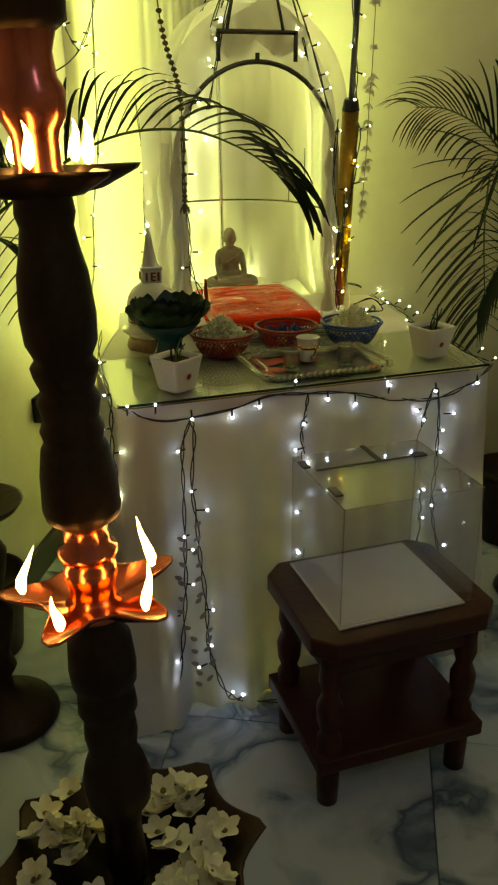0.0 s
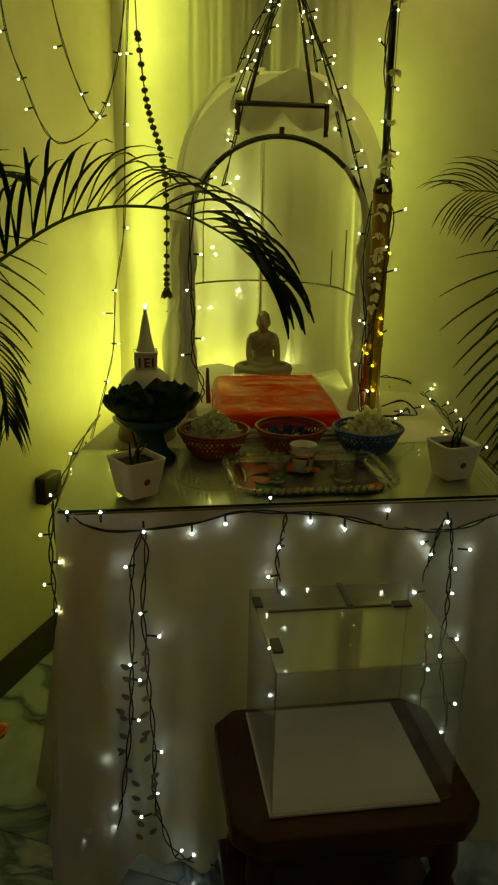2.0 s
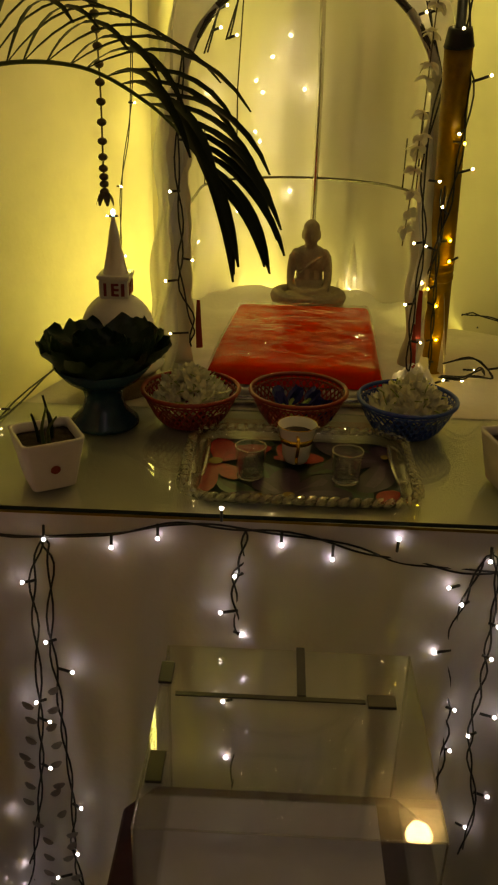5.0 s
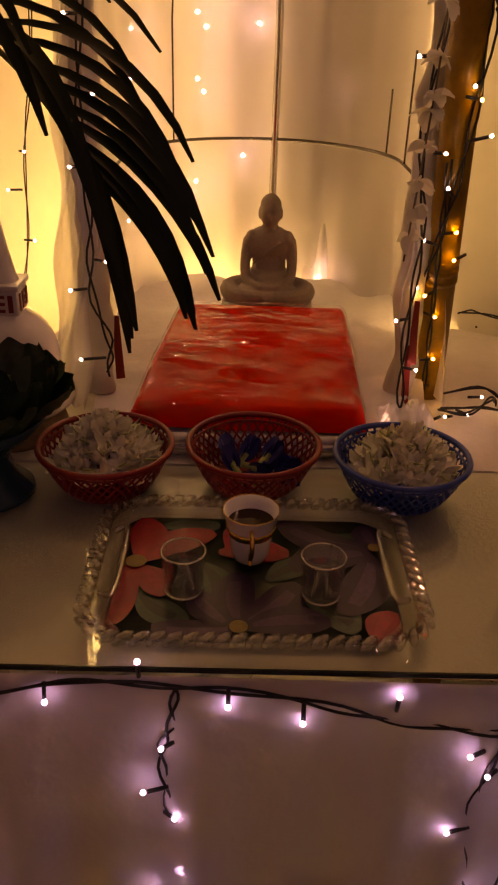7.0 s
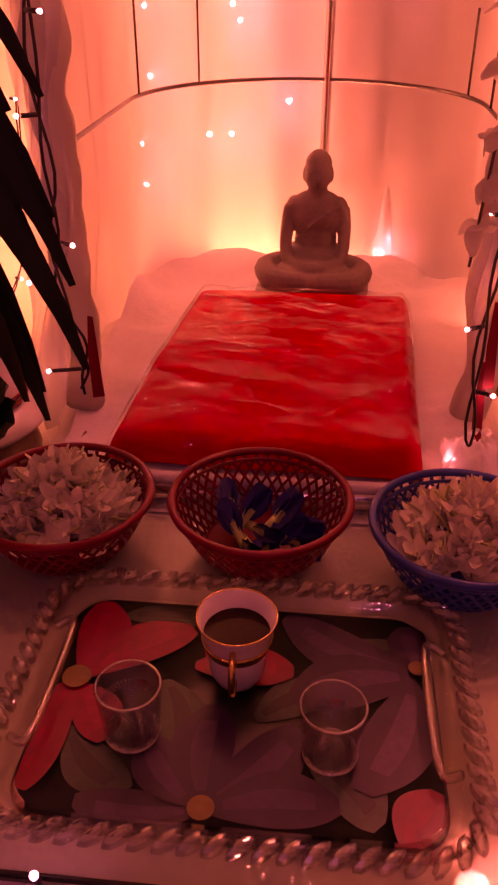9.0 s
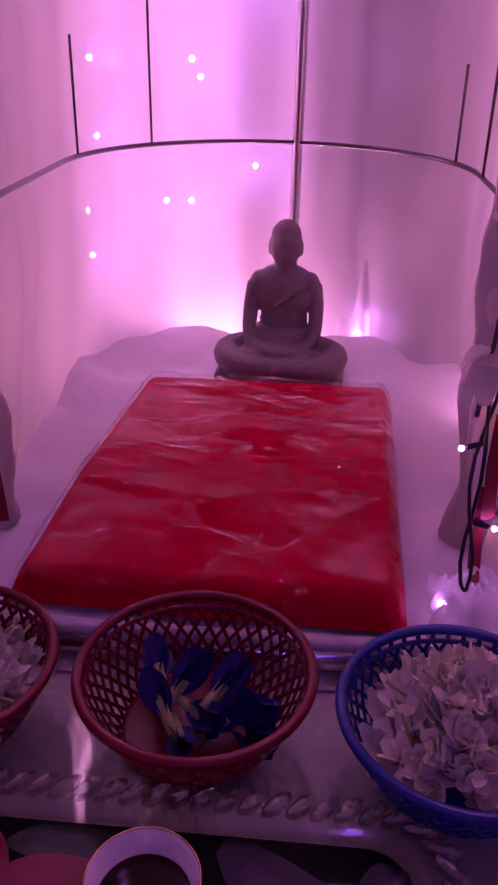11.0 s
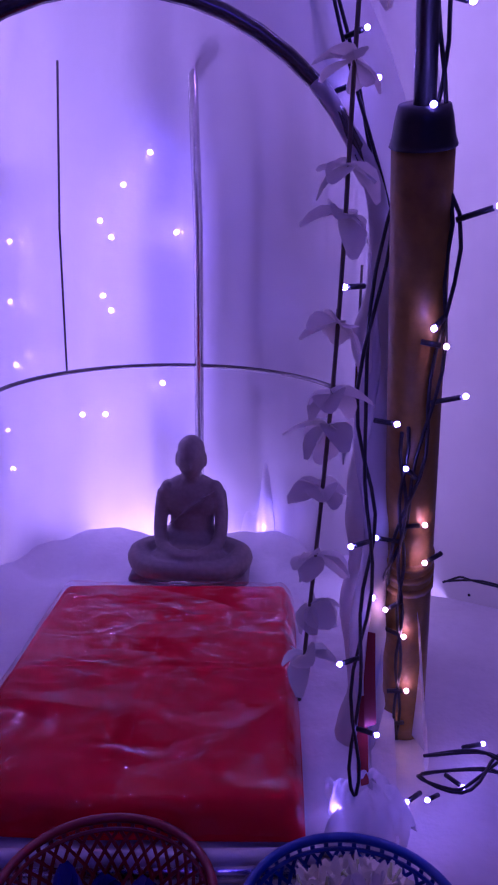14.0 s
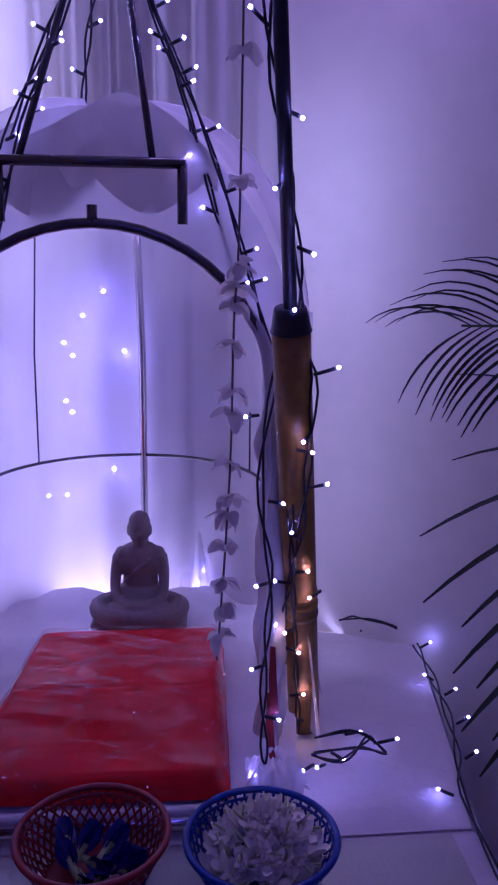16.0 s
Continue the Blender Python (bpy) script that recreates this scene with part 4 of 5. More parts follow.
    for x, s_ in ((x0 + 0.022, 1), (x1 - 0.022, -1)):
        part("handle_ridge", tube(smooth_path([(x - 0.006 * s_, 1.785, GT + 0.013), (x + 0.006 * s_, 1.79, GT + 0.017), (x + 0.010 * s_, 1.77, GT + 0.018), (x + 0.010 * s_, 1.70, GT + 0.018), (x + 0.006 * s_, 1.675, GT + 0.017), (x - 0.006 * s_, 1.68, GT + 0.013)]), 0.0034, 8), ROPE, ob)


def tumbler(x, y):
    ob = thing("water_glass", "small clear tumbler of water on the tray", "glass", "tumblers on the tray", (x, y, GT + 0.005))
    prof = [(0, 0), (0.017, 0), (0.0185, 0.002), (0.0225, 0.048), (0.0225, 0.049), (0.0205, 0.049), (0.0168, 0.007), (0, 0.0065)]
    part("tumbler", lathe(prof, 28, wobble=lambda a, z: 1 + 0.012 * math.cos(14 * a) * (z < 0.02)), GLASS, ob)
    for z, r, thick in ((0.049, 0.0215, 0.0009), (0.0035, 0.0182, 0.0016)):
        part("glass_edge", tube([(r * math.cos(a), r * math.sin(a), z) for a in [math.tau * i / 28 for i in range(28)]], thick, 6, True), GLASSEDGE, ob)
    part("water", lathe([(0, 0.0072), (0.0166, 0.0076), (0.0192, 0.034), (0, 0.034)], 24), WATER, ob)


def cup():
    ob = thing("tea_cup", "white china cup of dark tea with gold bands", "cup", "", (0.733, 1.758, GT + 0.005))
    prof = [(0, 0), (0.017, 0), (0.018, 0.004), (0.0205, 0.008), (0.0225, 0.03), (0.029, 0.058), (0.0295, 0.0585), (0.0282, 0.0585), (0.021, 0.03), (0.019, 0.011), (0, 0.009)]
    part("bowl", lathe(prof, 36), CHINA, ob)
    part("gold_band", lathe([(0.0232, 0.031), (0.02365, 0.0312), (0.0262, 0.041), (0.0258, 0.041)], 36), GOLD, ob, "dull gold band")
    part("gold_rim", tube([(0.0291 * math.cos(a), 0.0291 * math.sin(a), 0.0587) for a in [math.tau * i / 36 for i in range(36)]], 0.0006, 6, True), GOLD, ob)
    part("tea", lathe([(0.0, 0.044), (0.0243, 0.044)], 32), TEA, ob)
    part("handle", tube(smooth_path([(0, -0.027, 0.049), (0.001, -0.041, 0.05), (0.001, -0.045, 0.038), (0, -0.038, 0.024), (0, -0.022, 0.016), (0, -0.03, 0.008)]), 0.0024, 8), GOLD, ob, "gilt handle")


tray()
tumbler(0.667, 1.697)
tumbler(0.803, 1.693)
cup()


def plant_pot(x, y, turn, seed):
    rng = random.Random(seed)
    ob = thing("plant_pot", "small square white pot with a cut-back plant", "plant pot", "pots on the glass", (x, y, GT), turn)
    rows = []
    for half, z in ((0.0, 0), (0.029, 0), (0.031, 0.003), (0.043, 0.070), (0.044, 0.075), (0.039, 0.075), (0.037, 0.064)):
        rows.append([(px, py, z) for px, py in rounded(-half, -half, half, half, half * 0.22, 3)] if half else [(0, 0, 0)] * 16)
    part("pot", sheet(rows[1:], closed=True), POT, ob)
    bm = bmesh.new()
    bm.faces.new([bm.verts.new((px, py, 0.062)) for px, py in rounded(-0.038, -0.038, 0.038, 0.038, 0.008, 3)])
    part("soil", bm, SOIL, ob)
    bm = bmesh.new()
    bmesh.ops.create_circle(bm, cap_ends=True, segments=12, radius=0.007, matrix=pose(0, -0.0393, 0.034, 100, 0, 0))
    part("red_mark", bm, REDPAINT, ob)
    for k in range(5):
        a = rng.uniform(0, 6.3)
        part("stem", tube(smooth_path([(0.01 * math.cos(a), 0.01 * math.sin(a), 0.06), (0.013 * math.cos(a), 0.013 * math.sin(a), 0.085), (0.022 * math.cos(a + 0.5), 0.022 * math.sin(a + 0.5), rng.uniform(0.095, 0.125))]), 0.003, 6, taper=0.5), STALK if k % 2 else LEAF, ob)


plant_pot(0.385, 1.672, 30, 1)
plant_pot(1.045, 1.715, 12, 2)


def stupa():
    ob = thing("model_stupa", "white ceramic model stupa with a lit tip on a brown base", "model stupa", "", (0.415, 2.05, TOP + 0.0005))
    part("brown_base", lathe([(0, 0), (0.066, 0), (0.070, 0.012), (0.064, 0.036), (0, 0.036)], 36), MOSAIC, ob, "brown mosaic base")
    part("plate", lathe([(0, 0.036), (0.06, 0.036), (0.080, 0.052), (0.081, 0.056), (0.068, 0.062), (0.064, 0.072), (0, 0.072)], 40), WHITEGLAZE, ob)
    dome = [(0, 0.07)] + [(0.065 * math.cos(a), 0.112 + 0.070 * math.sin(a)) for a in [math.radians(-32 + 11 * i) for i in range(12)]] + [(0, 0.182)]
    part("dome", lathe(dome, 40), WHITEGLAZE, ob)
    for z in (0.078, 0.085):
        part("stripe", tube([(0.0615 * math.cos(a), 0.0615 * math.sin(a), z) for a in [math.tau * i / 40 for i in range(40)]], 0.0022, 6, True), REDPAINT, ob, "dark red stripe")
    sq = part("square_chamber", box(-0.025, -0.025, 0.176, 0.025, 0.025, 0.208, 0.002), WHITEGLAZE, ob)
    for s in range(4):
        m = pose(0, 0, 0, 0, 0, 90 * s)
        for x0, x1, z0, z1 in ((-0.017, -0.012, 0.181, 0.203), (-0.004, 0.001, 0.181, 0.203), (0.001, 0.009, 0.181, 0.185), (0.001, 0.009, 0.190, 0.194), (0.001, 0.009, 0.199, 0.203), (0.013, 0.019, 0.181, 0.203)):
            bm = box(x0, -0.0265, z0, x1, -0.0251, z1)
            bm.transform(m)
            part("red_marking", bm, REDPAINT, sq, smooth=False)
    part("chamber_cap", box(-0.028, -0.028, 0.2085, 0.028, 0.028, 0.216, 0.0015), WHITEGLAZE, ob)
    part("spire", lathe([(0.022, 0.216), (0.020, 0.222), (0.013, 0.255), (0.0075, 0.288), (0.0035, 0.305), (0.003, 0.312), (0, 0.312)], 24), WHITEGLAZE, ob)
    part("tip_light", ball((0, 0, 0.317), (0.0035, 0.0035, 0.006)), BLUELED, ob, "small blue light")


def leaf_bowl():
    ob = thing("leaf_bowl", "blue-green footed bowl filled with dark green leaves", "bowl", "", (0.42, 1.885, GT))
    part("footed_bowl", lathe([(0, 0), (0.056, 0), (0.055, 0.006), (0.036, 0.025), (0.03, 0.045), (0.034, 0.06), (0.06, 0.078), (0.078, 0.10), (0.075, 0.102), (0.05, 0.085), (0, 0.075)], 40), TEALBOWL, ob)
    for k in range(20):
        rng = random.Random(k)
        ringno = 0 if k < 8 else 1 if k < 15 else 2
        a = math.tau * k / (8, 7, 5)[ringno] + 0.35 * ringno + rng.uniform(-0.12, 0.12)
        q, rise, z = ((0.045, 24, 0.083), (0.055, 44, 0.086), (0.03, 50, 0.088))[ringno]
        size = rng.uniform(0.040, 0.048) * (1, 0.92, 0.7)[ringno]
        m = pose(q * math.cos(a), q * math.sin(a), z, 0, 0, math.degrees(a) - 90) @ pose(0, 0, 0, rise + rng.uniform(-8, 8), 0, 0)
        rows = []
        for j in range(9):
            f = j / 8
            w = size * (math.sin(math.pi * (0.14 + 0.80 * f)) ** 0.4)
            rows.append([m @ Vector((w * (i / 5 - 1), size * 1.75 * f, 0.4 * w * ((i / 5 - 1) ** 2) + 0.022 * f * f + 0.0035 * math.sin(11 * f + 1.3 * i + k))) for i in range(11)])
        part("leaf", sheet(rows), LOTUSLEAF, ob)


stupa()
leaf_bowl()


# ---- strings of lights ----
def light_string(label, points, bulbs, mat=None, r=0.0016, twin=0.004, side=(0, -1, 0), per=5):
    """A twin wire along points; each bulb (x, y, z, dx, dy, dz) stands off the wire on a short socket."""
    ob = thing("light_string", label, "light string", "strings of small lights")
    path = smooth_path(points, per)
    for s in (0, 1):
        rng = random.Random(len(points) * 7 + s)
        pts = [p + Vector((math.sin(k * 0.9 + s * 3) * twin, math.cos(k * 0.7 + s * 3) * twin * 0.6, math.sin(k * 0.6 + s * 2) * twin)) for k, p in enumerate(path)]
        part("wire", tube(pts, r, 5), WIRE, ob)
    for x, y, z, dx, dy, dz in bulbs:
        d = Vector((dx, dy, dz))
        tip = Vector((x, y, z))
        if d.length > 0.001:
            part("socket", tube([tip - d, tip], 0.0022, 6), WIRE, ob)
        d = d.normalized() if d.length else Vector((0, 0, 1))
        bm = bmesh.new()
        bmesh.ops.create_icosphere(bm, subdivisions=2, radius=0.0036 if mat is REARBULB else 0.0027 if mat is CLOTHBULB else 0.0022, matrix=Matrix.Translation(tip + d * 0.004))
        part("bulb", bm, mat or BULB, ob)
    return ob


FY = 1.592
top_bulbs = [(0.257, 0.8), (0.317, 0.797), (0.395, 0.762), (0.486, 0.754), (0.549, 0.771), (0.634, 0.814), (0.714, 0.769), (0.783, 0.75), (0.868, 0.778), (0.992, 0.757), (1.105, 0.765)]
light_string("black wire of small white lights swagged along the table edge", [(0.24, 1.61, 0.80), (0.29, FY, 0.775), (0.36, FY, 0.757), (0.48, FY, 0.768), (0.56, FY, 0.786), (0.634, FY, 0.787), (0.71, FY, 0.781), (0.80, FY, 0.765), (0.88, FY, 0.745), (0.96, FY, 0.733), (1.04, FY, 0.742), (1.10, FY, 0.766), (1.152, 1.60, 0.80)],
             [(x, FY - 0.004, z, 0, -0.004, 0.018 if z > 0.776 else -0.016) for x, z in top_bulbs], CLOTHBULB, twin=0.003)
light_string("black wire of small white lights hanging down the cloth", [(0.392, FY, 0.755), (0.372, FY, 0.69), (0.37, FY - 0.002, 0.59), (0.366, FY - 0.01, 0.46), (0.362, FY - 0.018, 0.36), (0.35, FY - 0.03, 0.25), (0.333, FY - 0.045, 0.15), (0.31, FY - 0.06, 0.06), (0.262, FY + 0.02, 0.012)],
             [(x, FY - 0.006 - 0.06 * (1 - z / 0.76) ** 2, z, d, -0.006, 0) for x, z, d in ((0.364, 0.689, -0.014), (0.367, 0.482, -0.01), (0.378, 0.447, 0.014), (0.374, 0.36, 0.012), (0.318, 0.283, -0.026), (0.328, 0.173, -0.012), (0.327, 0.129, -0.01))] + [(0.256, 1.63, 0.014, -0.012, 0.012, 0)], CLOTHBULB)
light_string("black wire of small white lights looped on the cloth", [(0.392, FY, 0.755), (0.40, FY, 0.72), (0.39, FY, 0.60), (0.396, FY - 0.008, 0.50), (0.40, FY - 0.014, 0.41), (0.408, FY - 0.024, 0.30), (0.405, FY - 0.036, 0.20), (0.42, FY - 0.05, 0.12), (0.45, FY - 0.06, 0.05), (0.49, FY - 0.05, 0.02), (0.57, 1.52, 0.012)],
             [(x, FY - 0.006 - 0.06 * (1 - z / 0.76) ** 2, z, d, -0.006, 0) for x, z, d in ((0.389, 0.59, -0.01), (0.417, 0.539, 0.02), (0.418, 0.285, 0.012), (0.409, 0.194, 0.008), (0.382, 0.143, -0.018))] + [(0.457, 1.54, 0.05, 0.01, 0, 0.01), (0.482, 1.54, 0.035, 0.01, 0, 0.01)], CLOTHBULB)
light_string("black wire of small white lights hanging down the middle", [(0.666, FY, 0.78), (0.662, FY, 0.74), (0.652, FY, 0.70), (0.656, FY, 0.64), (0.664, FY, 0.58), (0.668, FY - 0.004, 0.50), (0.66, FY - 0.01, 0.42), (0.655, FY - 0.02, 0.34)],
             [(x, FY - 0.008, z, d, -0.006, 0) for x, z, d in ((0.656, 0.716, -0.008), (0.638, 0.654, -0.02), (0.661, 0.618, 0.008), (0.667, 0.541, 0.008), (0.643, 0.495, -0.016), (0.672, 0.44, 0.012), (0.648, 0.385, -0.012))], CLOTHBULB)
light_string("black wire of small white lights hanging near the corner", [(0.985, FY, 0.752), (0.968, FY, 0.69), (0.955, FY, 0.62), (0.962, FY, 0.55), (0.97, FY, 0.48), (0.972, FY - 0.006, 0.42), (0.965, FY - 0.012, 0.34)],
             [(x, FY - 0.008, z, d, -0.006, 0) for x, z, d in ((0.945, 0.712, -0.012), (0.965, 0.686, -0.008), (0.939, 0.602, -0.02), (0.973, 0.5, 0.01), (0.976, 0.421, 0.01), (0.955, 0.36, -0.012))], CLOTHBULB)
light_string("black wire of small white lights looping near the corner", [(0.985, FY, 0.752), (0.998, FY, 0.76), (1.008, FY, 0.70), (1.01, FY, 0.62), (1.012, FY, 0.55), (1.008, FY, 0.47), (1.012, FY - 0.008, 0.40), (1.03, FY - 0.014, 0.31), (1.02, FY - 0.02, 0.22)],
             [(x, FY - 0.008, z, d, -0.006, 0) for x, z, d in ((1.04, 0.692, 0.02), (1.013, 0.652, 0.008), (1.012, 0.596, 0.008), (1.032, 0.489, 0.016), (1.006, 0.452, -0.01), (1.045, 0.33, 0.016), (1.02, 0.262, 0.01))], CLOTHBULB)
light_string("black wire of small white lights lying along the table edge", [(1.11, 2.45, TOP + 0.05), (1.15, 2.465, TOP + 0.05), (1.20, 2.46, TOP + 0.036), (1.246, 2.45, TOP + 0.006), (1.235, 2.30, TOP + 0.006), (1.215, 2.15, TOP + 0.006), (1.18, 2.02, TOP + 0.006), (1.165, 1.80, TOP + 0.006), (1.15, 1.62, TOP + 0.003)],
             [(x, y, TOP + 0.018, dx, dy, 0.008) for x, y, dx, dy in ((1.16, 2.496, 0, 0.006), (1.249, 2.487, 0.01, 0.01), (1.262, 2.42, 0.014, 0), (1.222, 2.306, -0.012, 0), (1.25, 2.259, 0.014, 0), (1.24, 2.178, 0.014, 0), (1.22, 2.094, 0.012, 0), (1.15, 2.02, -0.016, 0), (1.185, 1.86, 0.012, 0), (1.172, 1.682, 0.01, 0), (1.155, 1.60, 0, -0.01))])

light_string("black wire of small white lights down the table corner", [(0.30, 2.2, TOP + 0.02), (0.255, 1.95, TOP + 0.012), (0.236, 1.70, TOP + 0.012), (0.226, 1.615, 0.78), (0.222, 1.605, 0.70), (0.226, 1.60, 0.62), (0.224, 1.60, 0.55)],
             [(x, y, z, dx, -0.006, 0.002) for x, y, z, dx in ((0.25, 1.88, 0.82, -0.012), (0.225, 1.66, 0.81, -0.012), (0.21, 1.60, 0.755, -0.014), (0.235, 1.595, 0.70, 0.012), (0.212, 1.595, 0.655, -0.012), (0.226, 1.595, 0.60, 0.006))])

# lights behind the veil
rear = [(0.7, 1.401), (0.662, 1.358), (0.627, 1.309), (0.642, 1.286), (0.735, 1.294), (0.627, 1.203), (0.638, 1.182), (0.712, 1.074), (0.589, 1.024), (0.624, 1.025)]
light_string("black wire of small white lights behind the veil", [(0.69, 2.645, 1.62), (0.67, 2.65, 1.45), (0.645, 2.65, 1.32), (0.632, 2.65, 1.2), (0.61, 2.65, 1.06), (0.60, 2.65, 0.95)], [(x, 2.645, z, 0.006, 0, 0.004) for x, z in rear], REARBULB, r=0.001, twin=0.002)
light_string("black wire of small white lights behind the veil", [(0.95, 2.60, 1.45), (0.925, 2.61, 1.25), (0.905, 2.62, 1.15), (0.91, 2.62, 1.0), (0.88, 2.63, 0.87)], [(x, 2.625, z, 0.006, 0, 0.004) for x, z in ((0.913, 0.995), (0.907, 1.024), (0.908, 1.131), (0.902, 1.197), (0.942, 1.255), (0.878, 0.876), (0.869, 0.851))], REARBULB, r=0.001, twin=0.002)
light_string("black wire of small white lights behind the veil", [(0.50, 2.55, 1.42), (0.515, 2.56, 1.25), (0.51, 2.56, 1.1), (0.50, 2.5, 0.95)], [(x, 2.55, z, 0.014, 0, 0.0) for x, z in ((0.522, 1.285), (0.517, 1.207), (0.502, 1.028), (0.52, 1.12), (0.505, 0.97))], REARBULB, r=0.001, twin=0.002)

# wires down from the peak over the canopy
PEAK = Vector((0.757, 2.195, 1.85))
for x, y, z, n in ((0.56, 2.17, 1.36, 9), (0.60, 2.12, 1.38, 7), (0.64, 2.3, 1.62, 6), (0.95, 2.12, 1.32, 9), (0.90, 2.14, 1.42, 7), (0.86, 2.3, 1.6, 6), (0.70, 2.36, 1.6, 5)):
    e = Vector((x, y, z))
    mid = PEAK.lerp(e, 0.5) + Vector(((e.x - PEAK.x) * 0.06, -0.012, 0.01))
    rng = random.Random(int(x * 1000))
    path = smooth_path([PEAK, mid, e], 8)
    bulbs = []
    for k in range(n):
        p = path[min(len(path) - 1, int((k + 0.6 + rng.uniform(-0.2, 0.2)) / n * len(path)))]
        s = 1 if rng.random() < 0.5 else -1
        bulbs.append((p.x + 0.012 * s, p.y - 0.008, p.z + 0.004, 0.012 * s, -0.008, 0.004))
    light_string("black wire of small white lights from the peak", [PEAK, mid, e], bulbs, per=8, twin=0.003)
e0 = [(0.53, 2.10, 1.36), (0.52, 2.08, 1.2), (0.528, 2.07, 1.08), (0.525, 2.06, 1.0), (0.548, 2.05, 0.93), (0.545, 2.04, 0.89)]
light_string("black wire of small white lights down the canopy side", e0, [(x, 2.05, z, d, -0.008, 0) for x, z, d in ((0.505, 1.0, -0.016), (0.545, 1.038, 0.014), (0.515, 1.15, -0.012), (0.512, 0.906, -0.028), (0.54, 1.23, 0.012), (0.52, 1.31, -0.01))])
light_string("black wire of small white lights down the canopy side", [(0.95, 2.10, 1.35), (0.925, 2.06, 1.2), (0.938, 2.05, 1.08), (0.93, 2.04, 0.97), (0.93, 2.02, 0.87), (0.935, 2.0, 0.83)], [(x, 2.035, z, d, -0.008, 0) for x, z, d in ((0.922, 0.838, -0.006), (0.922, 1.081, -0.012), (0.918, 0.977, -0.014), (0.908, 1.28, -0.012), (0.945, 0.91, 0.014), (0.945, 1.18, 0.012))])


def post_wires():
    path, bulbs = [], []
    rng = random.Random(4)
    side = POST_D.orthogonal().normalized()
    up = POST_D.cross(side)
    for k in range(60):
        f = k / 59
        a = f * 13 + 0.7 * math.sin(f * 9)
        c = POST_A + POST_D * (f * 1.35 + 0.005)
        r = 0.0255 if f < 0.44 else 0.0115
        path.append(c + (side * math.cos(a) + up * math.sin(a)) * r)
    for k in range(0, 60, 3):
        p = path[k]
        s = rng.choice((-1, -1, 1))
        off = Vector((rng.uniform(0.006, 0.022) * s, -0.012, rng.uniform(-0.012, 0.012)))
        bulbs.append((*(p + off), *off))
    ob = light_string("black wire of small white lights wound round the post", path[::2], bulbs, per=2, twin=0.004)
    warm = []
    for f in (0.07, 0.16, 0.27, 0.34, 0.43, 0.47, 0.78):
        p = POST_A.lerp(POST_B, f)
        s = rng.uniform(-0.024, 0.014)
        warm.append((p.x + s, p.y - 0.028, p.z + rng.uniform(-0.01, 0.01), rng.choice((-0.012, 0.014)), -0.004, rng.uniform(-0.006, 0.006)))
    light_string("black wire of small warm lights on the post", [POST_A.lerp(POST_B, f) + Vector((-0.012, -0.026, 0)) for f in (0.02, 0.2, 0.35, 0.5, 0.64)], warm, WARMBULB, twin=0.003)
    light_string("loose loops of black wire with small lights", [(1.0, 2.070, 0.860), (1.05, 2.050, 0.880), (1.09, 2.060, 0.840), (1.06, 2.090, 0.832), (1.0, 2.080, 0.832), (1.03, 2.050, 0.840), (1.07, 2.080, 0.850), (1.085, 2.100, 0.832)], [(1.07, 2.128, 0.830, 0.02, 0.01, -0.004), (1.1, 2.060, 0.860, 0.022, 0, 0.004), (0.985, 2.050, 0.830, -0.012, -0.01, 0), (1.0, 2.040, 0.840, -0.01, -0.01, 0.004), (1.035, 2.070, 0.830, 0.01, -0.014, 0)], twin=0.002)


post_wires()
light_string("black wire of small white lights hanging down the wall", [(0.40, 2.5, 1.9), (0.382, 2.5, 1.53), (0.372, 2.5, 1.26), (0.345, 2.5, 1.1), (0.335, 2.5, 0.94), (0.31, 2.48, 0.83), (0.27, 2.3, 0.72)], [(x, 2.495, z, d, -0.004, 0) for x, z, d in ((0.385, 1.529, 0.008), (0.378, 1.265, 0.01), (0.342, 1.095, 0.006), (0.315, 1.031, -0.02), (0.345, 0.944, 0.016), (0.312, 0.835, 0.008), (0.395, 1.7, -0.01))], twin=0.002, r=0.0012)
light_string("black wire of small white lights swagged from above", [(0.10, 2.3, 1.95), (0.114, 2.3, 1.72), (0.15, 2.3, 1.6), (0.19, 2.3, 1.50), (0.24, 2.3, 1.47), (0.32, 2.3, 1.53), (0.37, 2.3, 1.67), (0.40, 2.3, 1.9)], [(x, 2.295, z, d, -0.004, -0.004) for x, z, d in ((0.107, 1.707, -0.01), (0.142, 1.608, -0.014), (0.155, 1.543, -0.012), (0.326, 1.531, -0.012), (0.37, 1.671, 0.012), (0.34, 1.56, 0.012))], twin=0.002, r=0.0012)
light_string("black wire of small white lights swagged from above", [(0.19, 2.3, 1.95), (0.24, 2.3, 1.70), (0.29, 2.3, 1.56), (0.315, 2.3, 1.52)], [(x, 2.295, z, d, -0.004, -0.004) for x, z, d in ((0.229, 1.679, -0.012), (0.285, 1.581, -0.012), (0.31, 1.54, 0.012))], twin=0.002, r=0.0012)
for k in range(3):
    light_string("black wire of small white lights hung along the wall", [(1.55 + 0.22 * k, 2.0 - 0.1 * k, 2.2), (1.58 + 0.22 * k, 1.99 - 0.1 * k, 1.85), (1.60 + 0.22 * k, 1.98 - 0.1 * k, 1.62 + 0.05 * k)], [(1.58 + 0.22 * k, 1.985 - 0.1 * k, z, 0.01, -0.006, 0) for z in (1.64 + 0.05 * k, 1.78, 1.95)], twin=0.002, r=0.0012)


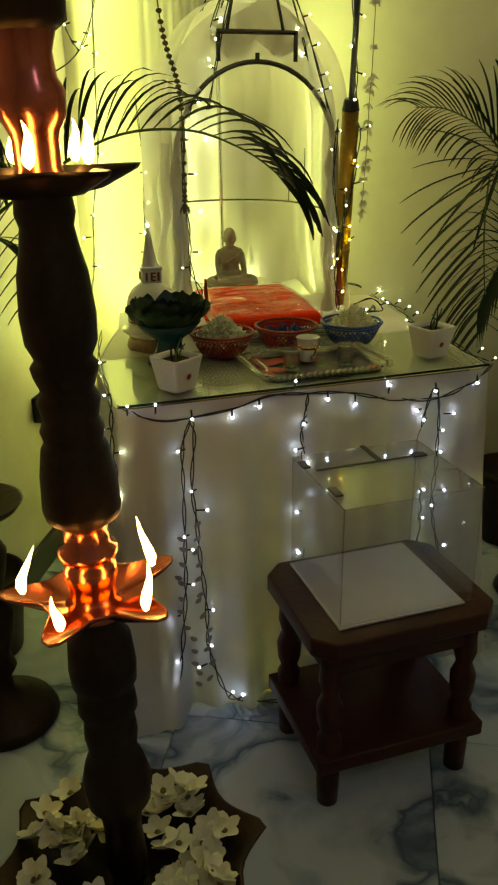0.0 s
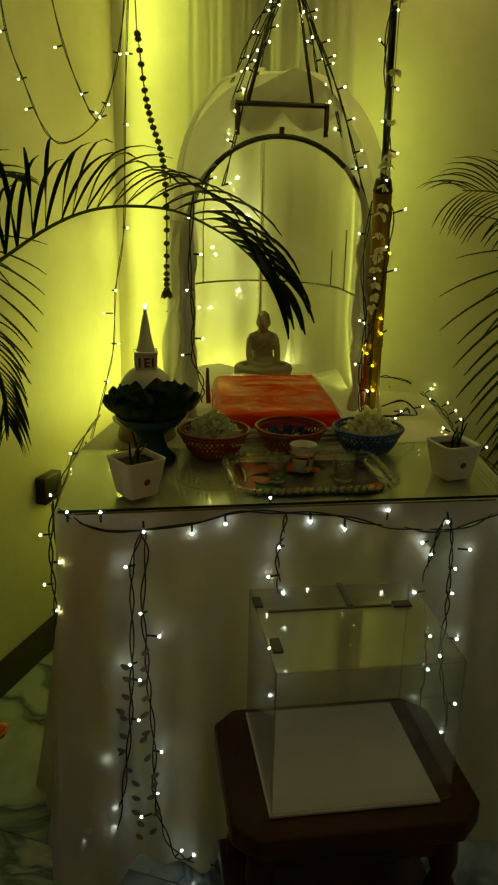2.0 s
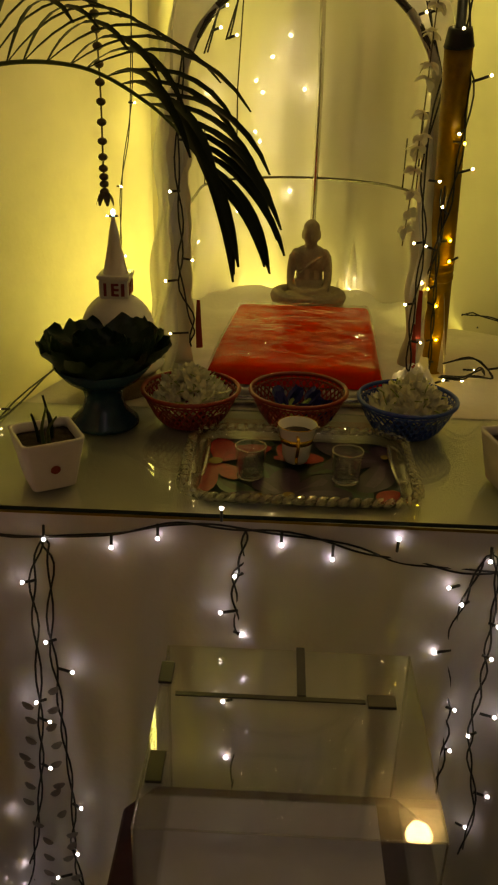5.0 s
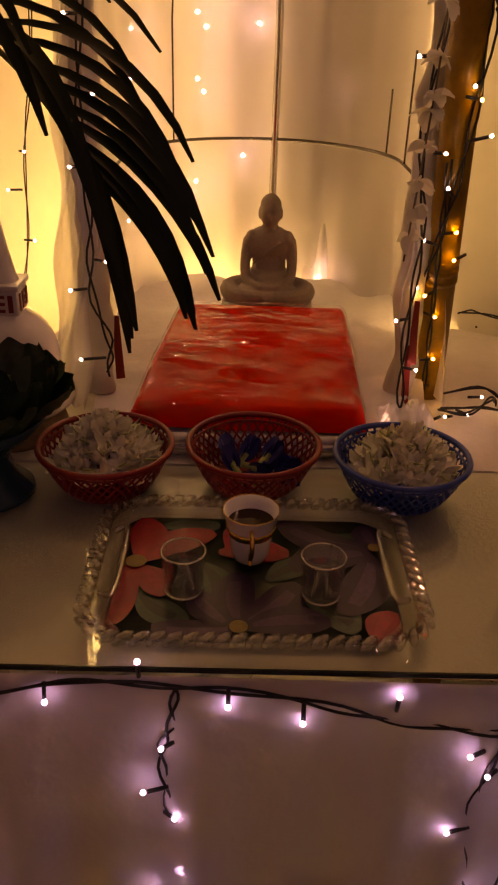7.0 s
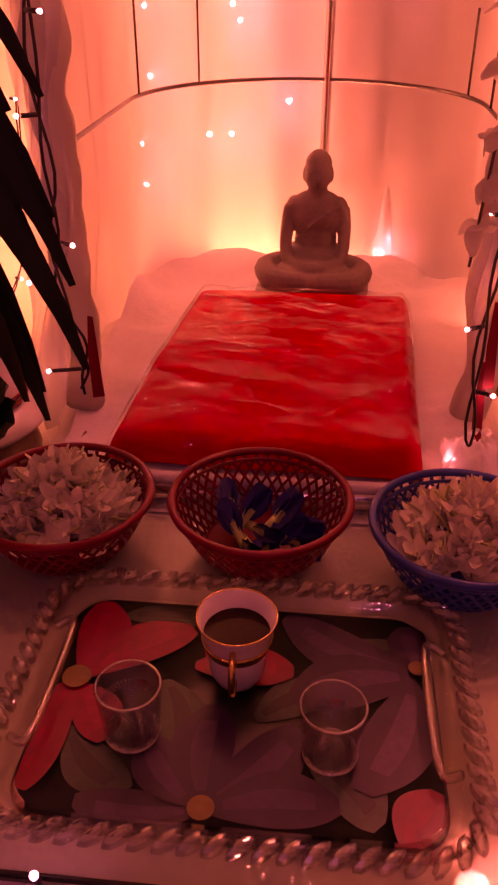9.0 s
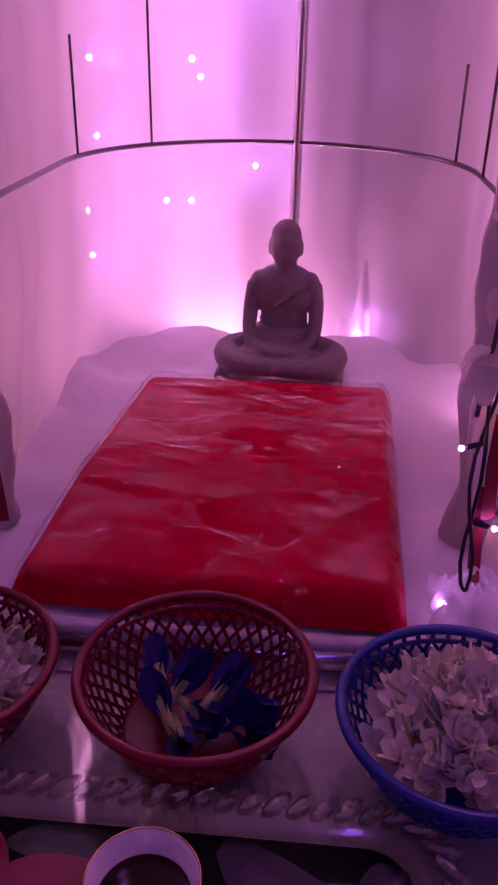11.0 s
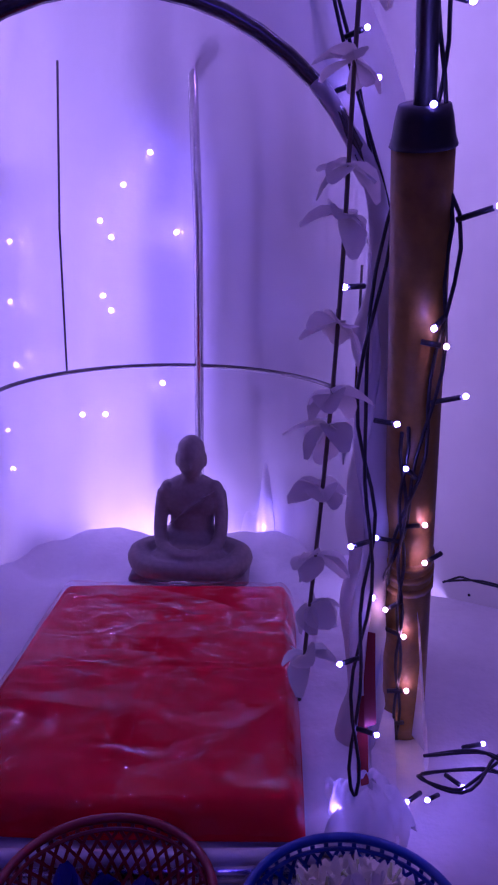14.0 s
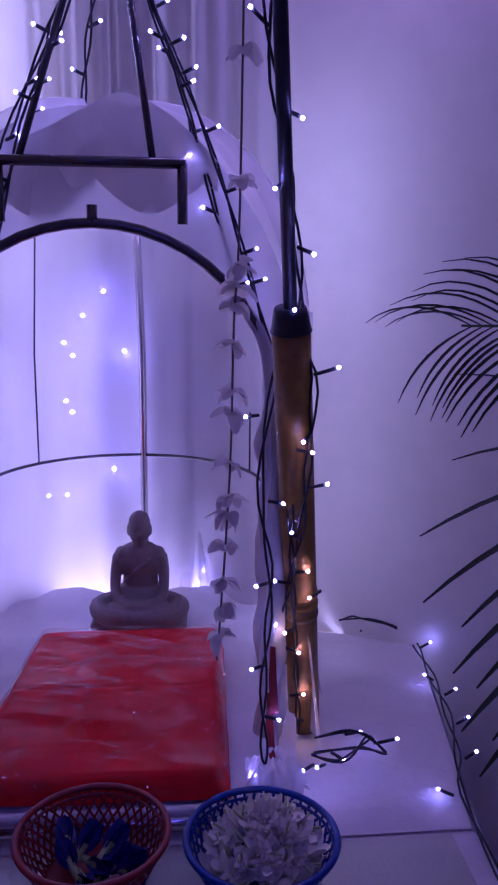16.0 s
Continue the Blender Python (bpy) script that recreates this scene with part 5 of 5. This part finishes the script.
# ---- garlands ----
def fabric_garland(label, points, n, size, seed, mat):
    ob = thing("fabric_garland", label, "garland", "hanging garlands")
    path = smooth_path(points, 12)
    part("cord", tube(path, 0.0009, 5), BEAD, ob)
    rng = random.Random(seed)
    for k in range(n):
        p = path[int((k + 0.5 + rng.uniform(-0.25, 0.25)) / n * (len(path) - 1))]
        bm = bmesh.new()
        lean = Euler((rng.uniform(-0.5, 0.3), rng.uniform(-0.45, 0.45), rng.uniform(0, 6.3))).to_matrix()
        for i in range(6):
            a = math.tau * i / 6 + rng.uniform(-0.4, 0.4)
            petal_mesh(bm, p, (lean @ Euler((0, 0, a)).to_matrix() @ Euler((rng.uniform(-0.7, 0.15), rng.uniform(-0.5, 0.5), 0)).to_matrix()).to_euler(), size * rng.uniform(0.7, 1.25), size * rng.uniform(0.36, 0.5), rng.uniform(-0.6, -0.1))
        part("blossom", bm, mat, ob)


fabric_garland("white fabric flower garland hanging by the canopy", [(0.878, 1.757, 1.95), (0.874, 1.757, 1.5), (0.870, 1.757, 1.40), (0.868, 1.757, 1.3), (0.864, 1.757, 1.22), (0.858, 1.757, 1.13)], 17, 0.0145, 3, GARLAND)


def bead_garland():
    ob = thing("bead_garland", "string of dark dried beads ending in a tassel", "garland", "hanging garlands")
    path = smooth_path([(0.398, 1.81, 1.85), (0.404, 1.81, 1.66), (0.407, 1.81, 1.628), (0.417, 1.81, 1.543), (0.428, 1.81, 1.492), (0.444, 1.81, 1.443), (0.452, 1.81, 1.396), (0.455, 1.81, 1.317), (0.454, 1.81, 1.225), (0.454, 1.81, 1.18)], 4)
    part("cord", tube(path, 0.0013, 5), BEAD, ob)
    for p in path[6::1]:
        bm = bmesh.new()
        bmesh.ops.create_icosphere(bm, subdivisions=2, radius=0.0066, matrix=Matrix.LocRotScale(p, None, (1, 1, 0.8)))
        part("bead", bm, BEAD, ob)
    bm = bmesh.new()
    for i in range(7):
        petal_mesh(bm, (0.454, 1.81, 1.18), Euler((-0.6, 0, math.tau * i / 7)), 0.020, 0.005, -0.4)
    part("tassel", bm, BEAD, ob)


bead_garland()


# ---- palms ----
def frond(ob, points, n, length, start=0.1, droop=0.5, side=(0, 0, 1), width=0.007, fan=1.0, seed=1, lift=0.6):
    """A stalk with two rows of long narrow leaflets that hang over at their ends."""
    rng = random.Random(seed)
    path = smooth_path(points, 14)
    stalk = part("stalk", tube(path, 0.0045, 7, taper=0.3), STALK, ob)
    up = Vector(side)
    for k in range(n):
        f = start + (1 - start) * (k + 0.5) / n
        i = min(len(path) - 2, int(f * (len(path) - 1)))
        p, d = path[i], (path[i + 1] - path[i]).normalized()
        lat = d.cross(up).normalized()
        nrm = lat.cross(d).normalized()
        size = length * (0.55 + 0.6 * math.sin(math.pi * min(1, 0.15 + f * 0.8))) * rng.uniform(0.88, 1.1)
        for s in (-1, 1):
            go = (d * (0.55 + 0.5 * f) + lat * s * 0.55 * fan + nrm * lift * (1.2 - f)).normalized()
            rows = []
            pos, cur = p.copy(), go.copy()
            m = 8
            for j in range(m + 1):
                w = width * math.sin(math.pi * (0.10 + 0.86 * j / m)) ** 0.7
                wide = cur.cross(Vector((0, 0, 1)).lerp(lat, 0.3)).normalized() * w
                fold = cur.cross(wide).normalized() * w * 0.35
                rows.append([pos - wide, pos + fold, pos + wide])
                pos = pos + cur * size / m
                cur = (cur + Vector((0, 0, -droop * 1.9 / m * (0.4 + j / m) * rng.uniform(0.8, 1.2)))).normalized()
            part("leaflet", sheet(rows), LEAF, ob)


def palm_pot(ob, x, y, r, h, mat):
    part("pot", lathe([(0, 0), (r * 0.75, 0), (r * 0.8, 0.01), (r, h * 0.9), (r * 1.06, h * 0.92), (r * 1.06, h), (r * 0.95, h), (r * 0.93, h * 0.9), (0, h * 0.9)], 32, (x, y, 0)), mat, ob)


palm = thing("potted_palm", "dark green potted palm arching over the table", "palm", "palms beside the table")
palm_pot(palm, -0.10, 2.0, 0.11, 0.24, BRONZE)
part("trunk", tube(smooth_path([(-0.10, 2.0, 0.2), (-0.10, 1.99, 0.6), (-0.06, 1.93, 1.0), (-0.04, 1.9, 1.12)]), 0.014, 10, taper=0.6), STALK, palm)
frond(palm, [(-0.04, 1.9, 1.1), (0.05, 1.865, 1.17), (0.139, 1.83, 1.235), (0.249, 1.8, 1.305), (0.344, 1.76, 1.336), (0.454, 1.71, 1.335), (0.537, 1.66, 1.302), (0.59, 1.62, 1.262), (0.62, 1.595, 1.222)], 28, 0.19, 0.12, 1.15, seed=1, width=0.0052, lift=1.1, fan=0.62)
frond(palm, [(-0.04, 1.9, 1.1), (0.02, 1.87, 1.24), (0.07, 1.85, 1.28), (0.10, 1.845, 1.22), (0.105, 1.84, 1.1), (0.10, 1.84, 0.97)], 13, 0.135, 0.25, 0.35, side=(0, -1, 0), seed=2, width=0.0065, lift=0.15, fan=2.0)
frond(palm, [(-0.04, 1.9, 1.08), (0.03, 1.86, 1.13), (0.09, 1.84, 1.08), (0.125, 1.83, 0.98), (0.13, 1.82, 0.90)], 18, 0.12, 0.3, 0.9, seed=6, width=0.0035, lift=0.3)
frond(palm, [(-0.04, 1.9, 1.1), (-0.02, 1.88, 1.26), (0.05, 1.86, 1.36), (0.13, 1.85, 1.38)], 12, 0.15, 0.2, 0.7, seed=3, width=0.0065, lift=1.0)
frond(palm, [(-0.05, 1.9, 1.05), (-0.06, 1.82, 1.12), (-0.08, 1.7, 1.1), (-0.09, 1.62, 1.0)], 12, 0.15, 0.2, 0.7, seed=4)
frond(palm, [(-0.05, 1.9, 1.05), (-0.14, 1.86, 1.2), (-0.25, 1.82, 1.2), (-0.34, 1.8, 1.08)], 12, 0.16, 0.2, 0.7, seed=5)

palm2 = thing("potted_palm", "dark green potted palm with drooping narrow leaflets", "palm", "palms beside the table")
palm_pot(palm2, 1.62, 2.08, 0.12, 0.26, BRONZE)
part("trunk", tube(smooth_path([(1.62, 2.08, 0.2), (1.61, 2.07, 0.6), (1.58, 2.05, 0.9)]), 0.016, 10, taper=0.6), STALK, palm2)
frond(palm2, [(1.58, 2.05, 0.9), (1.50, 2.05, 1.14), (1.43, 2.05, 1.26), (1.34, 2.05, 1.335), (1.24, 2.05, 1.375), (1.15, 2.05, 1.38)], 24, 0.18, 0.22, 0.9, side=(0, -0.9, 0.44), seed=6, width=0.0055, lift=0.25, fan=1.0)
frond(palm2, [(1.58, 2.05, 0.9), (1.53, 2.05, 1.12), (1.46, 2.05, 1.25), (1.405, 2.05, 1.22), (1.39, 2.04, 1.08), (1.40, 2.03, 0.92), (1.42, 2.02, 0.76)], 20, 0.26, 0.3, 0.32, side=(0, -1, 0), seed=8, width=0.0085, lift=0.1, fan=2.4)
frond(palm2, [(1.58, 2.06, 0.88), (1.52, 2.02, 1.0), (1.45, 1.99, 1.0), (1.38, 1.97, 0.92), (1.34, 1.96, 0.84)], 14, 0.19, 0.2, 0.8, seed=9, lift=0.5)
frond(palm2, [(1.58, 2.06, 0.9), (1.52, 2.04, 1.15), (1.46, 2.02, 1.32), (1.40, 2.00, 1.42)], 16, 0.13, 0.25, 0.3, seed=7, lift=1.2, fan=0.6)
frond(palm2, [(1.58, 2.06, 0.9), (1.66, 2.02, 1.15), (1.74, 1.98, 1.25), (1.82, 1.95, 1.2)], 12, 0.17, 0.15, 0.7, seed=10)
frond(palm2, [(1.58, 2.06, 0.9), (1.58, 2.02, 1.2), (1.57, 1.99, 1.42), (1.55, 1.97, 1.56)], 16, 0.16, 0.2, 0.35, seed=11, lift=0.9)


# ---- standing oil lamps ----
def flame(ob, x, y, z, h, lean=0.0):
    prof = [(0, 0), (0.3, 0.06), (0.5, 0.2), (0.45, 0.4), (0.25, 0.7), (0.08, 0.92), (0, 1)]
    bm = lathe([(r * 0.015, q * h) for r, q in prof], 12)
    for v in bm.verts:
        f = v.co.z / h
        v.co.x += (lean * f * f + 0.10 * math.sin(f * 5 + x * 90)) * h * f
        v.co.y += 0.08 * math.sin(f * 6 + y * 70) * h * f
        v.co += Vector((x, y, z))
    part("flame", bm, FLAME, ob, "burning yellow-orange flame")


def star_dish(ob, z, r, tips, mat, name, rot=0.0):
    """A shallow dish with pointed spouts."""
    def wob(a, q):
        c = math.cos(tips * (a - rot))
        return 0.55 + 0.45 * (0.5 + 0.5 * c) ** 2.4
    part(name, lathe([(0.02, z - 0.03), (r * 0.6, z - 0.022), (r * 0.97, z - 0.002), (r, z + 0.004), (r * 0.96, z + 0.003), (r * 0.6, z - 0.012), (0.02, z - 0.016)], 70, wobble=lambda a, q: wob(a, q)), mat, ob)


def oil_lamp():
    ob = thing("oil_lamp", "tall dark bronze oil lamp with burning wicks on copper dishes", "oil lamp")
    col = [(0.03, 0.20), (0.034, 0.22), (0.03, 0.30), (0.034, 0.335), (0.05, 0.36), (0.054, 0.40), (0.046, 0.435), (0.036, 0.46), (0.041, 0.49), (0.039, 0.515), (0.035, 0.525), (0.045, 0.54), (0.043, 0.565), (0.037, 0.577), (0.048, 0.59), (0.050, 0.62), (0.046, 0.665), (0.03, 0.69), (0.03, 0.72)]
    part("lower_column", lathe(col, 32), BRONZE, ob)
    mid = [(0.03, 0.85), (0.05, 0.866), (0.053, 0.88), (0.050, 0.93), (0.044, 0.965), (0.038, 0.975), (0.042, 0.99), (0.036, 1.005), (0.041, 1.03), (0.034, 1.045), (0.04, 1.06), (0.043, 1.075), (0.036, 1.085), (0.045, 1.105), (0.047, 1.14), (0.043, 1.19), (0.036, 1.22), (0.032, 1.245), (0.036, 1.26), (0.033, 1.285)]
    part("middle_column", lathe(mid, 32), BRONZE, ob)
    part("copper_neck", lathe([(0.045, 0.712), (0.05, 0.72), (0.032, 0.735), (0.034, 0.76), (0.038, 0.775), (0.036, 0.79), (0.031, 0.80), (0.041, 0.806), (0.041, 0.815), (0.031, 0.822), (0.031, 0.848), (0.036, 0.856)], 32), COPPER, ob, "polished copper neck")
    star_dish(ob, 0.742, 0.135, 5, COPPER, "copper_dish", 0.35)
    for k in range(5):
        a = 0.35 + math.tau * k / 5
        flame(ob, 0.098 * math.cos(a), 0.098 * math.sin(a), 0.742, (0.085, 0.06, 0.072, 0.055, 0.078)[k], (-0.25, 0.15, 0.3, -0.1, 0.2)[k])
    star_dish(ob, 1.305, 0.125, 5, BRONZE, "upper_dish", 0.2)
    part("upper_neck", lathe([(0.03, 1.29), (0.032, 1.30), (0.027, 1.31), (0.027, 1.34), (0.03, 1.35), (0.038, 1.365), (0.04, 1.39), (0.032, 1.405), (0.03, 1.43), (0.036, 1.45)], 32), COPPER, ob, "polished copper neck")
    for k in range(5):
        a = 0.2 + math.tau * k / 5 + 0.5
        flame(ob, 0.062 * math.cos(a), 0.062 * math.sin(a), 1.312, 0.05)
    part("top_column", lathe([(0.036, 1.45), (0.05, 1.46), (0.052, 1.53), (0.045, 1.57), (0.03, 1.6), (0.036, 1.64), (0.02, 1.69), (0, 1.74)], 32), BRONZE, ob)

    def wob(a, q):
        return 1.0 - 0.22 * abs(math.sin(4 * a + 0.25)) ** 0.8 if q > 0.17 else 0.9
    part("base_bowl", lathe([(0, 0), (0.16, 0), (0.17, 0.03), (0.12, 0.08), (0.13, 0.13), (0.2, 0.178), (0.25, 0.225), (0.243, 0.227), (0.19, 0.182), (0.03, 0.172)], 64, wobble=wob), BRONZE, ob, "scalloped dark bronze base bowl")
    ob.matrix_world = pose(0.115, 1.0, 0, 0, -1.5, 0)
    rng = random.Random(8)
    for k in range(70):
        a, q = rng.uniform(0, math.tau), rng.uniform(0.07, 0.175)
        fl = thing("white_flower", "five-petalled white flower with a yellow heart", "flower", "flowers in the lamp bowl")
        bm = bmesh.new()
        for i in range(5):
            petal_mesh(bm, (0, 0, 0), Euler((0.35, 0, math.tau * i / 5)), 0.034, 0.0125, 0.15)
        part("petals", bm, PETAL, fl)
        part("heart", ball((0, 0, 0.003), (0.006, 0.006, 0.004), None, 10, 6), PRINTYELLOW, fl, "yellow heart")
        fl.matrix_world = pose(0.105 + q * math.cos(a), 1.0 + q * math.sin(a), 0.198 + 0.02 * rng.random() + 0.02 * (q / 0.17), rng.uniform(-35, 35), rng.uniform(-35, 35), rng.uniform(0, 360))


def plain_lamp(x, y, label):
    ob = thing("oil_lamp", label, "oil lamp", "", (x, y, 0))
    part("foot", lathe([(0, 0), (0.125, 0), (0.13, 0.012), (0.12, 0.03), (0.07, 0.06), (0.03, 0.085), (0.026, 0.12)], 36), BRONZE, ob)
    part("column", lathe([(0.026, 0.12), (0.042, 0.15), (0.03, 0.19), (0.045, 0.24), (0.05, 0.3), (0.03, 0.34), (0.045, 0.40), (0.055, 0.46), (0.035, 0.5), (0.03, 0.56)], 28), BRONZE, ob)
    part("dish", lathe([(0.03, 0.55), (0.09, 0.565), (0.105, 0.585), (0.10, 0.585), (0.03, 0.57)], 36), BRONZE, ob)
    part("finial", lathe([(0.028, 0.57), (0.04, 0.61), (0.046, 0.68), (0.03, 0.72), (0.015, 0.76), (0, 0.79)], 28), BRONZE, ob)


oil_lamp()
plain_lamp(-0.075, 1.70, "dark bronze oil lamp, unlit, beside the white cloth")
plain_lamp(1.50, 1.74, "dark bronze oil lamp, unlit, below a palm")

# ---- small things on the walls and floor ----
ob = thing("power_socket", "dark socket box on the wall with a hanging cable", "socket")
q = C0 + AL * 0.50
m = Matrix.Translation((q.x, q.y, 0.53)) @ pose(0, 0, 0, 0, 0, math.degrees(math.atan2(AL.y, AL.x)))
bm = box(-0.045, 0.001, -0.04, 0.045, 0.035, 0.04, 0.004)
bm.transform(m)
part("plate", bm, BLACK, ob)
part("cable", tube(smooth_path([m @ Vector((0, 0.03, -0.03)), m @ Vector((0.03, 0.05, -0.16)), m @ Vector((-0.03, 0.05, -0.28)), m @ Vector((-0.1, 0.05, -0.2)), m @ Vector((-0.15, 0.06, 0.1))]), 0.0025, 6), WIRE, ob)
for x, z in ((0.556, 0.93), (0.935, 0.90), (0.938, 0.96)):
    t = thing("red_ribbon", "narrow red ribbon tied to the canopy side", "ribbon", "ribbons on the canopy")
    part("ribbon", sheet([[(x, 2.045, z + 0.04), (x + 0.006, 2.043, z + 0.04)], [(x - 0.002, 2.04, z), (x + 0.008, 2.042, z)], [(x, 2.036, z - 0.045), (x + 0.011, 2.04, z - 0.045)]]), REDTHREAD, t)
# housing added to go with the rear lamps; it sheds no light itself
flood = thing("flood_housing", "small black floodlight housing added behind the canopy, gives no light", "floodlight", "", (0.56, 2.7, TOP + 0.001))
part("housing", box(-0.03, -0.02, 0, 0.03, 0.02, 0.03, 0.004), BLACK, flood)

# leaf embroidery on the cloth
rng = random.Random(12)
emb = thing("leaf_embroidery", "grey leaf embroidery running down the white cloth", "embroidery", "")
for k in range(26):
    z = 0.10 + 0.42 * k / 26 + rng.uniform(-0.01, 0.01)
    x = 0.378 + 0.012 * math.sin(z * 13) + (0.012 if k % 2 else -0.012) + rng.uniform(-0.008, 0.008)
    y = 1.583 - 0.058 * (1 - z / TOP) ** 2
    bm = bmesh.new()
    petal_mesh(bm, (x, y - 0.006, z), Euler((1.5, rng.uniform(-0.3, 0.3) + (0.9 if k % 2 else -0.9), 0)), 0.019, 0.006, 0.0)
    part("embroidered_leaf", bm, LEAFPRINT, emb)

# ---- floor tiles ----
mesh = None
ang = math.atan2(AR.y, AR.x)
SIZE, GAP = 0.598, 0.002
for i in range(6):
    for j in range(8):
        c = C0 + AR * (0.3 + 0.6 * i) + AL * (0.3 + 0.6 * j)
        if 0.3 + 0.6 * i > 3.4 or 0.3 + 0.6 * j > 4.2:
            continue
        if mesh is None:
            bm = box(-SIZE / 2, -SIZE / 2, -0.005, SIZE / 2, SIZE / 2, 0, 0.0012)
            tile = part("tile", bm, MARBLE, floor, smooth=False)
            mesh = tile.data
        else:
            tile = new("tile", mesh)
            tile.parent = floor
        tile.matrix_world = Matrix.Translation(c) @ Matrix.Rotation(ang, 4, "Z")
